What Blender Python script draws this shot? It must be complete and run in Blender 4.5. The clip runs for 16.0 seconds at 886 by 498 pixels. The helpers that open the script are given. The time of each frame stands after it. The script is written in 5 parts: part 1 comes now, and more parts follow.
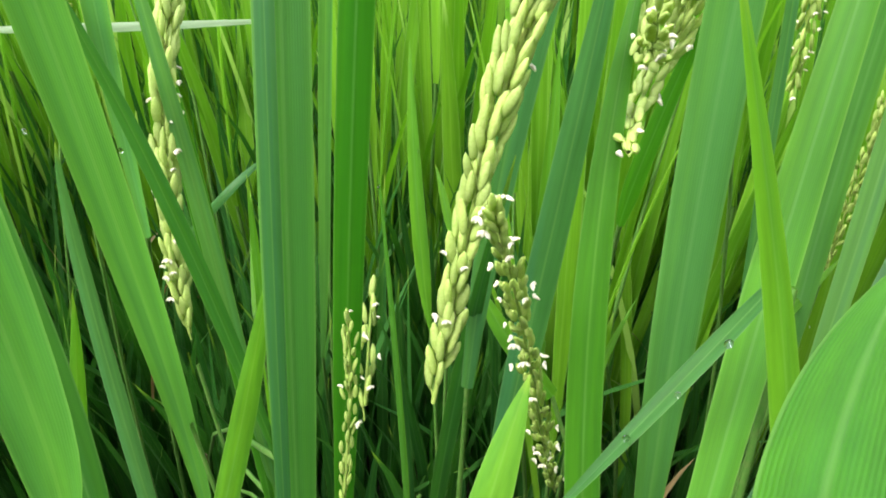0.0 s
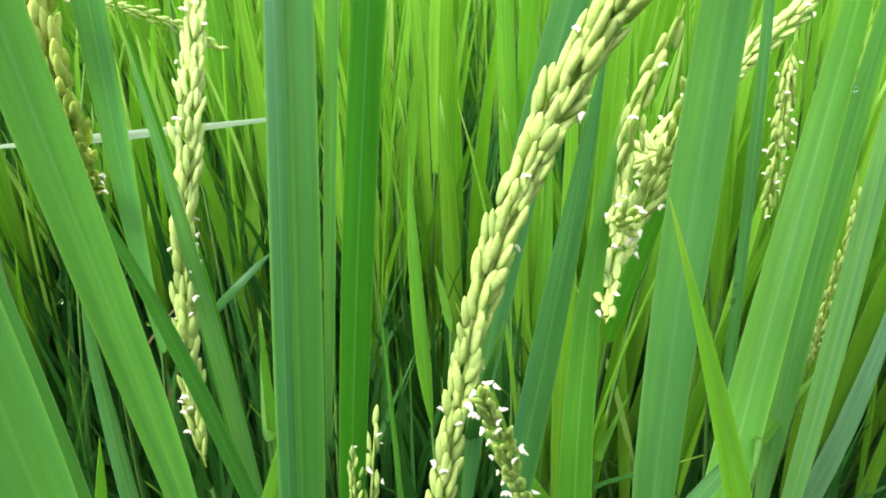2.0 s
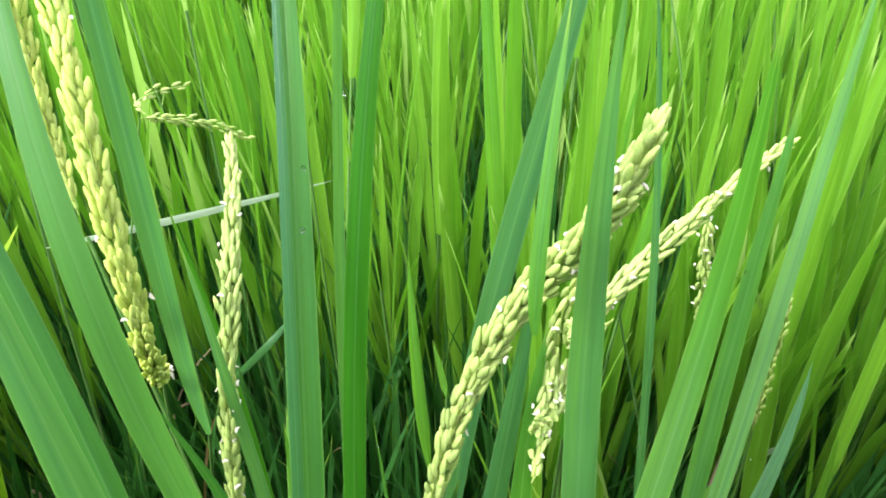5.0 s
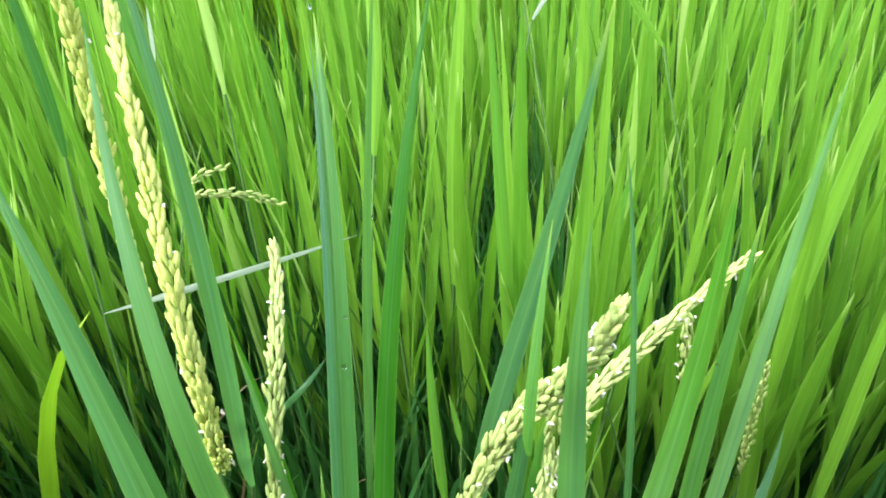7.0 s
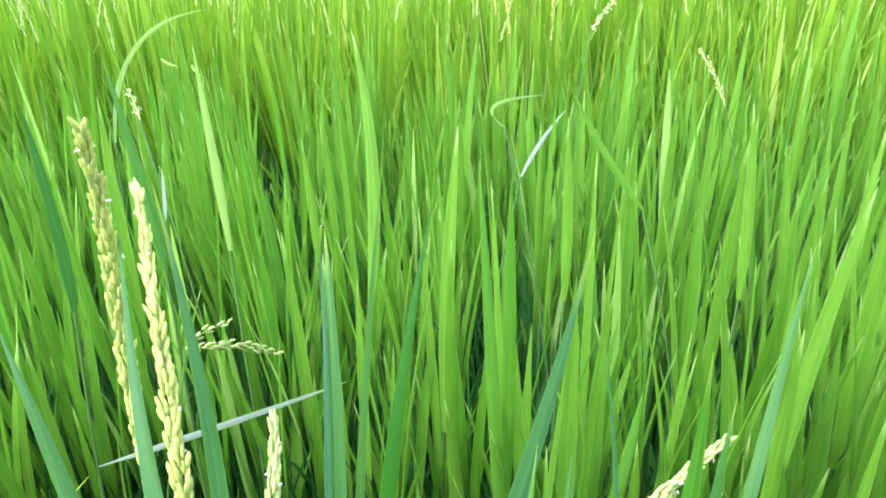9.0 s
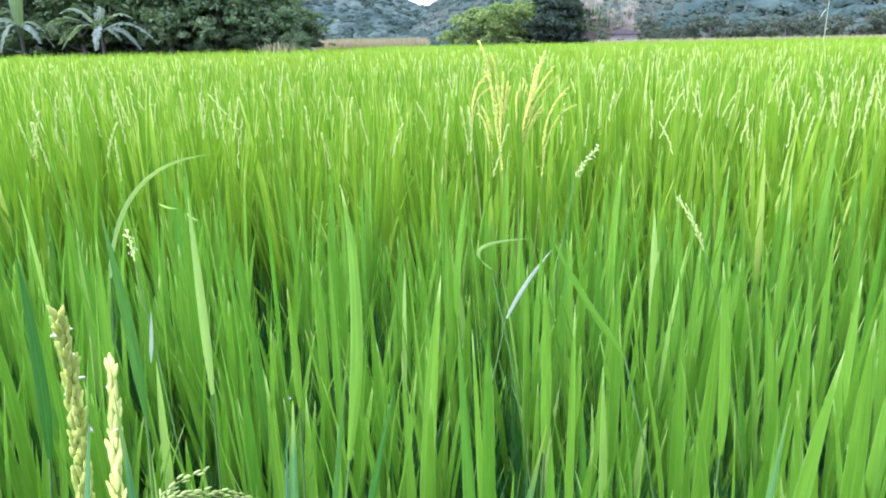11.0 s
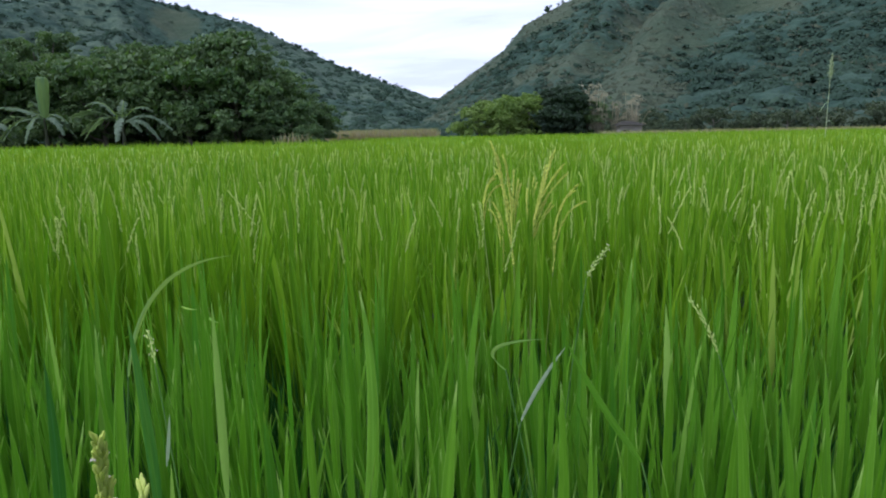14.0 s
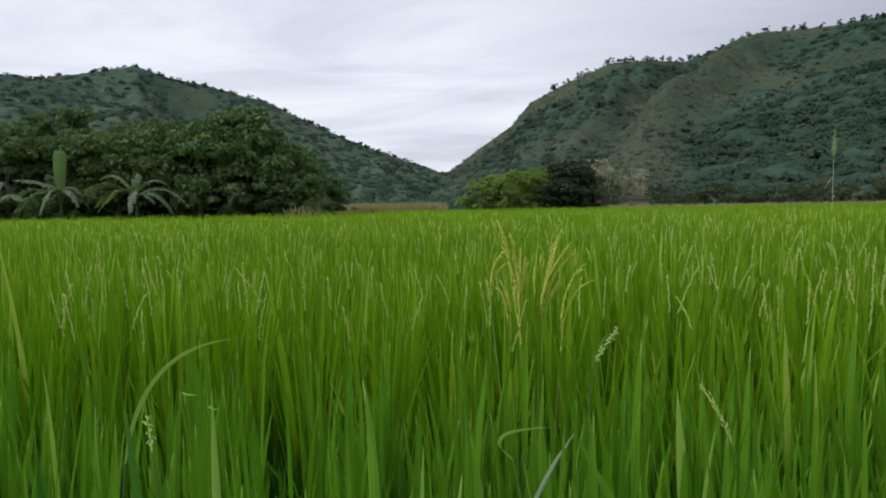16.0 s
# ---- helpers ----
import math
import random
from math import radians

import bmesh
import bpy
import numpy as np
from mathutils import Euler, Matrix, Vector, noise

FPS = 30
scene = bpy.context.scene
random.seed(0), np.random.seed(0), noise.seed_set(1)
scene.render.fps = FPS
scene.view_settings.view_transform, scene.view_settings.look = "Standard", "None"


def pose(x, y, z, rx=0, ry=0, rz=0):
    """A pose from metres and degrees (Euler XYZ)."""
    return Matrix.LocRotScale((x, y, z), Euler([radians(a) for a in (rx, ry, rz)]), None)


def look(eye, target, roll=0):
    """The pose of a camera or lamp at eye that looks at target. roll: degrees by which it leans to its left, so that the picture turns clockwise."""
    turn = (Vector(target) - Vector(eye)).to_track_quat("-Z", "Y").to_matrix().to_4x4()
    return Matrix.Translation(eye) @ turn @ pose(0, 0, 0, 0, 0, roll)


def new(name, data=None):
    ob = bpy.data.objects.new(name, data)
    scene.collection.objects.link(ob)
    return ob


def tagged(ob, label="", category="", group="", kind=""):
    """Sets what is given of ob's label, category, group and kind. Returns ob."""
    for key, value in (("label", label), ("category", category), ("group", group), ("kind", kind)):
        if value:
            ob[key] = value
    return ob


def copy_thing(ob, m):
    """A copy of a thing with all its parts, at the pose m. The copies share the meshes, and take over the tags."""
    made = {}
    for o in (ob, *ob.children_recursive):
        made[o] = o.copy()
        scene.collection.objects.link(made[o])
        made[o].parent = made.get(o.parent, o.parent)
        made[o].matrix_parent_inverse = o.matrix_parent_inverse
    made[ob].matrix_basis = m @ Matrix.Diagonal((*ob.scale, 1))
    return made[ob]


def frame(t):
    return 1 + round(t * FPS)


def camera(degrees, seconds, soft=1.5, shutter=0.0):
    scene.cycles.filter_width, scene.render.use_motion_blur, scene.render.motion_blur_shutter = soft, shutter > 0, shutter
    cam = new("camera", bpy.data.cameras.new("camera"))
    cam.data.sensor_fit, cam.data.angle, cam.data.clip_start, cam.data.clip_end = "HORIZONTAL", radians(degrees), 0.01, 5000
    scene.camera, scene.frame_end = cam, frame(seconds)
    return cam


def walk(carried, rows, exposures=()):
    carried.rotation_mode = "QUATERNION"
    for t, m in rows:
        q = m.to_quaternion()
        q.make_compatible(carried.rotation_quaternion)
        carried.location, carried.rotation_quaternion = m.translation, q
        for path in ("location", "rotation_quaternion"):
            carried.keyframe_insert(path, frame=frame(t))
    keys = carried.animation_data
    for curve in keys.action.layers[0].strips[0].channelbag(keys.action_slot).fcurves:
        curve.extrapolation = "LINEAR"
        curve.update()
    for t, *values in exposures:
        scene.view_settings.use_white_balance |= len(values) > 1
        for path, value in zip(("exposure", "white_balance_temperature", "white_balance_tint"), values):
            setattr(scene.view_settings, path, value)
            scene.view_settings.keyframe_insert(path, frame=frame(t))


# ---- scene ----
cam = camera(63.3, 16.0, 1.9)
PATH = [
    (0, (0.003, 0.0, 0.853), (0.005, 1.661, -0.262), -0.1),
    (0.5, (0.003, 0.002, 0.868), (0.005, 1.694, -0.199), -0.3),
    (1, (0.003, 0.006, 0.876), (0.011, 1.714, -0.166), -0.3),
    (1.5, (0.005, 0.005, 0.89), (0.015, 1.724, -0.132), -0.6),
    (2, (0.006, 0.001, 0.902), (0.001, 1.726, -0.11), -1.0),
    (2.5, (0.007, 0.0, 0.915), (0.012, 1.742, -0.067), -0.7),
    (3, (0.008, -0.001, 0.923), (0.007, 1.747, -0.049), -1.0),
    (3.5, (0.012, -0.002, 0.939), (0.004, 1.744, -0.038), -1.7),
    (4, (0.021, -0.017, 0.979), (-0.033, 1.702, -0.042), -1.8),
    (6.3, (0.04, -0.034, 1.107), (-0.079, 1.605, -0.032), -3.6),
    (6.5, (0.039, -0.042, 1.118), (-0.095, 1.603, -0.012), -3.9),
    (7, (0.04, -0.048, 1.14), (-0.081, 1.611, 0.029), -3.5),
    (7.5, (0.041, -0.05, 1.164), (-0.09, 1.636, 0.096), -3.4),
    (8, (0.044, -0.052, 1.18), (-0.083, 1.67, 0.171), -3.7),
    (8.5, (0.04, -0.051, 1.196), (-0.058, 1.717, 0.267), -2.6),
    (8.7, (0.04, -0.052, 1.199), (-0.05, 1.734, 0.304), -2.2),
    (10.8, (0.053, -0.055, 1.234), (-0.031, 1.854, 0.642), -1.4),
    (11, (0.061, -0.055, 1.24), (-0.024, 1.867, 0.693), -1.1),
    (11.5, (0.058, -0.061, 1.249), (-0.043, 1.879, 0.775), -0.9),
    (12, (0.056, -0.07, 1.259), (-0.046, 1.883, 0.841), -0.8),
    (12.5, (0.055, -0.059, 1.256), (-0.047, 1.901, 0.873), -1.0),
    (13, (0.058, -0.064, 1.254), (-0.046, 1.9, 0.891), -1.1),
    (13.5, (0.056, -0.064, 1.257), (-0.058, 1.903, 0.911), -1.1),
    (14, (0.054, -0.07, 1.266), (-0.055, 1.903, 0.954), -1.1),
    (14.5, (0.056, -0.067, 1.263), (-0.043, 1.912, 0.985), -1.3),
    (15, (0.057, -0.061, 1.268), (-0.06, 1.924, 1.057), -1.0),
    (15.5, (0.057, -0.064, 1.277), (-0.068, 1.925, 1.109), -1.1),
    (16, (0.057, -0.06, 1.283), (-0.072, 1.933, 1.171), -0.9),
]
EXPOSURES = [(0, 2.80, 6400, 6), (0.8, 2.80, 6150, 9), (3.5, 2.80, 6050, 10), (6.5, 2.76, 5750, 20), (8.7, 2.74, 5350, 26), (11, 2.44, 5150, 34), (11.5, 2.24, 5250, 40), (12, 2.05, 5200, 41), (12.5, 1.83, 5150, 39), (13, 1.38, 5300, 26), (13.5, 1.30, 5350, 21), (14, 0.82, 5500, 12), (14.5, 0.66, 6000, 6), (15, 0.57, 6100, 5), (15.5, 0.40, 6300, 4), (16, 0.42, 6400, 4)]
walk(cam, [(t, look(eye, target, roll)) for t, eye, target, roll in PATH], EXPOSURES)

# ---- light ----
world = bpy.data.worlds.new("overcast_sky")
scene.world = world
world.use_nodes = True
SUN_ELEVATION, SUN_ROTATION = radians(56), radians(238)


def world_nodes():
    nt = world.node_tree
    nt.nodes.clear()
    add, link = nt.nodes.new, nt.links.new
    out, bg = add("ShaderNodeOutputWorld"), add("ShaderNodeBackground")
    sky = add("ShaderNodeTexSky")
    sky.sky_type, sky.sun_disc = "NISHITA", False
    sky.sun_elevation, sky.sun_rotation = SUN_ELEVATION, SUN_ROTATION
    dim = add("ShaderNodeMixRGB")
    dim.blend_type, dim.inputs[0].default_value, dim.inputs[2].default_value = "MULTIPLY", 1.0, (0.1, 0.1, 0.1, 1)
    link(sky.outputs[0], dim.inputs[1])
    # a cloud deck: the view direction laid out on a flat layer overhead
    co, sep = add("ShaderNodeTexCoord"), add("ShaderNodeSeparateXYZ")
    link(co.outputs["Generated"], sep.inputs[0])
    up = add("ShaderNodeMath")
    up.operation, up.inputs[1].default_value = "ADD", 0.12
    top = add("ShaderNodeMath")
    top.operation, top.inputs[1].default_value = "MAXIMUM", 0.0
    link(sep.outputs[2], top.inputs[0]), link(top.outputs[0], up.inputs[0])
    comb = add("ShaderNodeCombineXYZ")
    for i in (0, 1):
        div = add("ShaderNodeMath")
        div.operation = "DIVIDE"
        link(sep.outputs[i], div.inputs[0]), link(up.outputs[0], div.inputs[1])
        link(div.outputs[0], comb.inputs[i])
    puff = add("ShaderNodeTexNoise")
    puff.inputs["Scale"].default_value, puff.inputs["Detail"].default_value, puff.inputs["Roughness"].default_value = 0.75, 7, 0.58
    puff.inputs["Distortion"].default_value = 0.6
    drawn = add("ShaderNodeVectorMath")
    drawn.operation, drawn.inputs[1].default_value = "MULTIPLY", (0.8, 1.5, 1.0)
    link(comb.outputs[0], drawn.inputs[0]), link(drawn.outputs[0], puff.inputs["Vector"])
    ramp = add("ShaderNodeValToRGB")
    ramp.color_ramp.elements[0].position, ramp.color_ramp.elements[0].color = 0.34, (0.435, 0.43, 0.505, 1)
    ramp.color_ramp.elements[1].position, ramp.color_ramp.elements[1].color = 0.60, (0.615, 0.605, 0.67, 1)
    link(puff.outputs["Fac"], ramp.inputs[0])
    # grey cloud over the right-hand hill; also darkens the unseen right half of the sky
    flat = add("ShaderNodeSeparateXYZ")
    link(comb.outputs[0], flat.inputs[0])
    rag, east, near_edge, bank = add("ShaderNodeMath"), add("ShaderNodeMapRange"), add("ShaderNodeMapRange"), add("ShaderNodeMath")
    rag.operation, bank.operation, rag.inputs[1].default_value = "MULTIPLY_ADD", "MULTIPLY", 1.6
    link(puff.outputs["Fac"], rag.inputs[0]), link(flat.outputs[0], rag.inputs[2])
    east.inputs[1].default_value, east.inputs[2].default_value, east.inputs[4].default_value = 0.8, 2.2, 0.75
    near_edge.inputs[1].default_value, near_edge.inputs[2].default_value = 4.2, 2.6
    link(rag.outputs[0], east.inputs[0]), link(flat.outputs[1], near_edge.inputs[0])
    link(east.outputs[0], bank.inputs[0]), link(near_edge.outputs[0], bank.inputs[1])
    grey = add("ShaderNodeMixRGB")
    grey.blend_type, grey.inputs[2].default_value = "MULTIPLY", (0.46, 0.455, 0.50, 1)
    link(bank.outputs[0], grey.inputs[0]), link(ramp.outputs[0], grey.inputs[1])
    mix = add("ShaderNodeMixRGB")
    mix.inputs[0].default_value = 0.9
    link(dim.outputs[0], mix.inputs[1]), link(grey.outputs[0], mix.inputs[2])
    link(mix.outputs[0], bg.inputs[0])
    bg.inputs[1].default_value = 1.15
    link(bg.outputs[0], out.inputs[0])


world_nodes()
sun = new("sun", bpy.data.lights.new("sun", "SUN"))
sun.data.energy, sun.data.angle, sun.data.color = 1.4, radians(32), (1.0, 0.97, 0.92)
sun.matrix_world = look((0, 0, 50), Vector((0, 0, 50)) - Vector((
    math.sin(SUN_ROTATION) * math.cos(SUN_ELEVATION), math.cos(SUN_ROTATION) * math.cos(SUN_ELEVATION), math.sin(SUN_ELEVATION))))


# ---- materials ----
def material(name):
    m = bpy.data.materials.new(name)
    m.use_nodes = True
    m.node_tree.nodes.clear()
    return m, m.node_tree.nodes.new, m.node_tree.links.new


def mixer(add, link, blend, fac, a, b):
    n = add("ShaderNodeMixRGB")
    n.blend_type = blend
    for socket, value in zip(n.inputs, (fac, a, b)):
        if hasattr(value, "node"):
            link(value, socket)
        elif isinstance(value, (int, float)):
            socket.default_value = value
        else:
            socket.default_value = (*value, 1)
    return n.outputs[0]


def maths(add, link, op, a, b=0.0, c=0.0):
    n = add("ShaderNodeMath")
    n.operation = op
    for socket, value in zip(n.inputs, (a, b, c)):
        if hasattr(value, "node"):
            link(value, socket)
        else:
            socket.default_value = value
    return n.outputs[0]


def noise_of(add, link, vector, scale, detail=3.0):
    n = add("ShaderNodeTexNoise")
    n.inputs["Scale"].default_value, n.inputs["Detail"].default_value = scale, detail
    if vector is not None:
        link(vector, n.inputs["Vector"])
    return n.outputs["Fac"]


def chance_of(add, link):
    """One random number for each piece: its object's, shifted by its island's."""
    info, geo = add("ShaderNodeObjectInfo"), add("ShaderNodeNewGeometry")
    return maths(add, link, "FRACT", maths(add, link, "ADD", info.outputs["Random"], geo.outputs["Random Per Island"]))


def span_of(add, link, value, low, high):
    n = add("ShaderNodeMapRange")
    n.inputs[1].default_value, n.inputs[2].default_value = low, high
    link(value, n.inputs[0])
    return n.outputs[0]


def blade_material(name, deep, fresh, shine, through_light, yellow=0.06, rough=0.42, veins=22, aged_lit=(0.24, 0.36, 0.04), passing=0.5, tips=0.95, blue_share=0.4, margin=0.12):
    """A grass blade: lengthwise veins, pale midrib, bluish strips, highlights painted on margins and tips, worn yellow
    tips, light that comes through.
    """
    m, add, link = material(name)
    uv, sep = add("ShaderNodeUVMap"), add("ShaderNodeSeparateXYZ")
    link(uv.outputs[0], sep.inputs[0])
    u, v = sep.outputs[0], sep.outputs[1]
    chance = chance_of(add, link)
    col = mixer(add, link, "MIX", chance, deep, fresh)
    # streaks and blotches along the blade
    stretch = add("ShaderNodeCombineXYZ")
    link(maths(add, link, "MULTIPLY", u, 5.0), stretch.inputs[0])
    link(maths(add, link, "MULTIPLY", v, 5.0), stretch.inputs[1])
    link(maths(add, link, "MULTIPLY", chance, 50.0), stretch.inputs[2])
    streak = noise_of(add, link, stretch.outputs[0], 1.0, 4)
    col = mixer(add, link, "MULTIPLY", 0.55, col, mixer(add, link, "MIX", span_of(add, link, streak, 0.3, 0.7), (0.62, 0.66, 0.6), (1.2, 1.15, 1.1)))
    wave = maths(add, link, "SINE", maths(add, link, "MULTIPLY", u, veins * 6.2832))
    col = mixer(add, link, "MULTIPLY", 0.2, col, mixer(add, link, "MIX", maths(add, link, "MULTIPLY_ADD", wave, 0.5, 0.5), (0.72, 0.75, 0.7), (1.1, 1.1, 1.1)))
    rib = span_of(add, link, maths(add, link, "ABSOLUTE", maths(add, link, "SUBTRACT", u, 0.5)), 0.05, 0.015)
    col = mixer(add, link, "MIX", maths(add, link, "MULTIPLY", rib, 0.14), col, (0.26, 0.42, 0.12))
    # bluish strips along the blade, and thin pale margins
    strip = add("ShaderNodeCombineXYZ")
    link(maths(add, link, "MULTIPLY", u, 2.2), strip.inputs[0])
    link(maths(add, link, "MULTIPLY", v, 1.1), strip.inputs[1])
    link(maths(add, link, "MULTIPLY_ADD", chance, 70.0, 11.0), strip.inputs[2])
    blue_strip = span_of(add, link, noise_of(add, link, strip.outputs[0], 1.0, 2), 0.42, 0.62)
    col = mixer(add, link, "MULTIPLY", maths(add, link, "MULTIPLY", blue_strip, blue_share), col, (0.62, 0.80, 1.9))
    # the pale margins paint an edge highlight into the colour
    rim = span_of(add, link, maths(add, link, "ABSOLUTE", maths(add, link, "SUBTRACT", u, 0.5)), 0.445, 0.495)
    col = mixer(add, link, "MIX", maths(add, link, "MULTIPLY", rim, margin), col, (0.40, 0.55, 0.20))
    # tips and some blades turn yellow; the tips' pale tone also paints in highlights
    tip = maths(add, link, "MULTIPLY", span_of(add, link, maths(add, link, "ADD", v, maths(add, link, "MULTIPLY", streak, 0.08)), tips, tips + 0.09), span_of(add, link, chance, 0.35, 0.7))
    old = span_of(add, link, chance, 1.0 - yellow, 1.0)
    col = mixer(add, link, "MIX", maths(add, link, "MAXIMUM", maths(add, link, "MULTIPLY", old, 0.75), tip), col, aged_lit)
    bsdf, glow, mix, out = add("ShaderNodeBsdfPrincipled"), add("ShaderNodeBsdfTranslucent"), add("ShaderNodeMixShader"), add("ShaderNodeOutputMaterial")
    link(col, bsdf.inputs["Base Color"])
    bsdf.inputs["Roughness"].default_value, bsdf.inputs["Specular IOR Level"].default_value = rough, shine
    bump = add("ShaderNodeBump")
    bump.inputs["Strength"].default_value, bump.inputs["Distance"].default_value = 0.25, 0.0004
    link(maths(add, link, "ADD", wave, streak), bump.inputs["Height"]), link(bump.outputs[0], bsdf.inputs["Normal"])
    link(mixer(add, link, "MULTIPLY", 1.0, col, through_light), glow.inputs["Color"])
    mix.inputs[0].default_value = passing
    link(bsdf.outputs[0], mix.inputs[1]), link(glow.outputs[0], mix.inputs[2]), link(mix.outputs[0], out.inputs[0])
    return m


def rough_material(name, tones, scale, rough=0.8, bump=0.3, depth=0.01, spec=0.3, through_light=None, by_piece=0.3, detail=5):
    """A matt surface with two sizes of mottling between three tones."""
    m, add, link = material(name)
    co = add("ShaderNodeTexCoord").outputs["Object"]
    big, fine = noise_of(add, link, co, scale, detail), noise_of(add, link, co, scale * 9, 4)
    col = mixer(add, link, "MIX", span_of(add, link, big, 0.32, 0.68), tones[0], tones[1])
    col = mixer(add, link, "MIX", span_of(add, link, fine, 0.45, 0.8), col, tones[2])
    chance = chance_of(add, link)
    col = mixer(add, link, "MULTIPLY", by_piece, col, mixer(add, link, "MIX", chance, (0.4, 0.45, 0.4), (1.6, 1.5, 1.4)))
    bsdf, out = add("ShaderNodeBsdfPrincipled"), add("ShaderNodeOutputMaterial")
    link(col, bsdf.inputs["Base Color"])
    bsdf.inputs["Roughness"].default_value, bsdf.inputs["Specular IOR Level"].default_value = rough, spec
    b = add("ShaderNodeBump")
    b.inputs["Strength"].default_value, b.inputs["Distance"].default_value = bump, depth
    link(fine, b.inputs["Height"]), link(b.outputs[0], bsdf.inputs["Normal"])
    if through_light:
        glow, mix = add("ShaderNodeBsdfTranslucent"), add("ShaderNodeMixShader")
        link(mixer(add, link, "MULTIPLY", 1.0, col, through_light), glow.inputs["Color"])
        mix.inputs[0].default_value = 0.35
        link(bsdf.outputs[0], mix.inputs[1]), link(glow.outputs[0], mix.inputs[2]), link(mix.outputs[0], out.inputs[0])
    else:
        link(bsdf.outputs[0], out.inputs[0])
    return m


LEAF = blade_material("rice_leaf", (0.042, 0.150, 0.016), (0.110, 0.270, 0.034), 0.25, (1.1, 1.3, 0.55), rough=0.48)
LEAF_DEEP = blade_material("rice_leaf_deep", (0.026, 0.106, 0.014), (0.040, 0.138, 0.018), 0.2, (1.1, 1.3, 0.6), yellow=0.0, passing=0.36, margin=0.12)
LEAF_MID = blade_material("rice_leaf_middle_green", (0.048, 0.164, 0.019), (0.070, 0.202, 0.026), 0.24, (1.1, 1.3, 0.55), yellow=0.0, rough=0.46, passing=0.42)
LEAF_SOFT = blade_material("rice_leaf_soft_green", (0.086, 0.232, 0.044), (0.108, 0.258, 0.054), 0.24, (1.1, 1.2, 0.6), yellow=0.0, rough=0.45)
LEAF_FRESH = blade_material("rice_leaf_fresh_green", (0.062, 0.204, 0.009), (0.080, 0.230, 0.012), 0.22, (1.1, 1.25, 0.5), yellow=0.0, rough=0.46)
LEAF_GRASS = blade_material("rice_leaf_grass_green", (0.042, 0.164, 0.008), (0.060, 0.196, 0.011), 0.22, (1.1, 1.3, 0.5), yellow=0.0, rough=0.48)
LEAF_FIELD = blade_material("rice_leaf_field", (0.126, 0.270, 0.007), (0.212, 0.368, 0.010), 0.14, (1.08, 1.2, 0.5), yellow=0.06, rough=0.5, aged_lit=(0.44, 0.54, 0.12), passing=0.40, veins=0, tips=0.91, blue_share=0.03, margin=0.25)
LEAF_FAR = blade_material("rice_leaf_far_field", (0.146, 0.262, 0.008), (0.226, 0.346, 0.011), 0.12, (1.08, 1.2, 0.5), yellow=0.09, rough=0.5, aged_lit=(0.44, 0.49, 0.10), passing=0.36, veins=0, tips=0.92, blue_share=0.0, margin=0.2)
LEAF_CLUMP = blade_material("rice_leaf_clump", (0.106, 0.256, 0.013), (0.162, 0.334, 0.020), 0.16, (1.05, 1.25, 0.55), yellow=0.04, rough=0.5, aged_lit=(0.40, 0.55, 0.15), passing=0.42, veins=9, tips=0.93, blue_share=0.12, margin=0.25)
LEAF_BLUE = blade_material("rice_leaf_bluish", (0.050, 0.165, 0.040), (0.078, 0.210, 0.050), 0.3, (1.1, 1.15, 0.65), yellow=0.0, rough=0.36)
LEAF_LIME = blade_material("rice_leaf_young", (0.098, 0.262, 0.014), (0.130, 0.305, 0.020), 0.22, (1.1, 1.25, 0.6), yellow=0.0)
LEAF_DRY = blade_material("dry_leaf", (0.45, 0.56, 0.36), (0.53, 0.62, 0.41), 0.12, (0.8, 0.9, 0.7), yellow=0.0, blue_share=0.0)
# pale leaf green with the sky's sheen put into the colour
LEAF_PALE_SHEEN = blade_material("pale_green_leaf_sheen", (0.27, 0.43, 0.09), (0.34, 0.49, 0.12), 0.1, (1.0, 1.1, 0.6), yellow=0.0)
LEAF_RUST = blade_material("withered_leaf", (0.30, 0.20, 0.09), (0.36, 0.27, 0.13), 0.2, (0.7, 0.6, 0.4), yellow=0.0)
STEM = rough_material("rice_stem", ((0.05, 0.14, 0.02), (0.08, 0.18, 0.03), (0.12, 0.18, 0.05)), 40, 0.5, 0.2, 0.0005)
RACHIS = rough_material("panicle_stalk", ((0.20, 0.32, 0.05), (0.28, 0.36, 0.08), (0.34, 0.36, 0.10)), 60, 0.55, 0.2, 0.0005)
HUSK = rough_material("grain_husk", ((0.42, 0.53, 0.14), (0.51, 0.60, 0.20), (0.34, 0.46, 0.09)), 130, 0.55, 0.5, 0.0004, 0.3, (1.0, 1.05, 0.5), 0.3)
HUSK_RIPENING = rough_material("ripening_husk", ((0.57, 0.66, 0.15), (0.65, 0.72, 0.20), (0.50, 0.59, 0.10)), 130, 0.55, 0.5, 0.0004, 0.25, (1.0, 1.0, 0.4), 0.2)
RIPE = rough_material("ripe_husk", ((0.60, 0.66, 0.12), (0.68, 0.73, 0.17), (0.52, 0.60, 0.09)), 60, 0.7, 0.3, 0.0005, 0.1, (1.0, 0.95, 0.5), 0.25)
ANTHER = rough_material("anther", ((0.74, 0.70, 0.56), (0.80, 0.77, 0.66), (0.60, 0.48, 0.30)), 300, 0.6, 0.3, 0.0003, 0.3, (1, 1, 0.9), 0.2)
MUD = rough_material("paddy_mud", ((0.028, 0.025, 0.016), (0.048, 0.042, 0.026), (0.07, 0.06, 0.036)), 6, 0.45, 0.6, 0.02, 0.5)
CANOPY = rough_material("rice_canopy", ((0.12, 0.23, 0.015), (0.16, 0.29, 0.022), (0.18, 0.32, 0.028)), 3, 0.7, 0.8, 0.05)
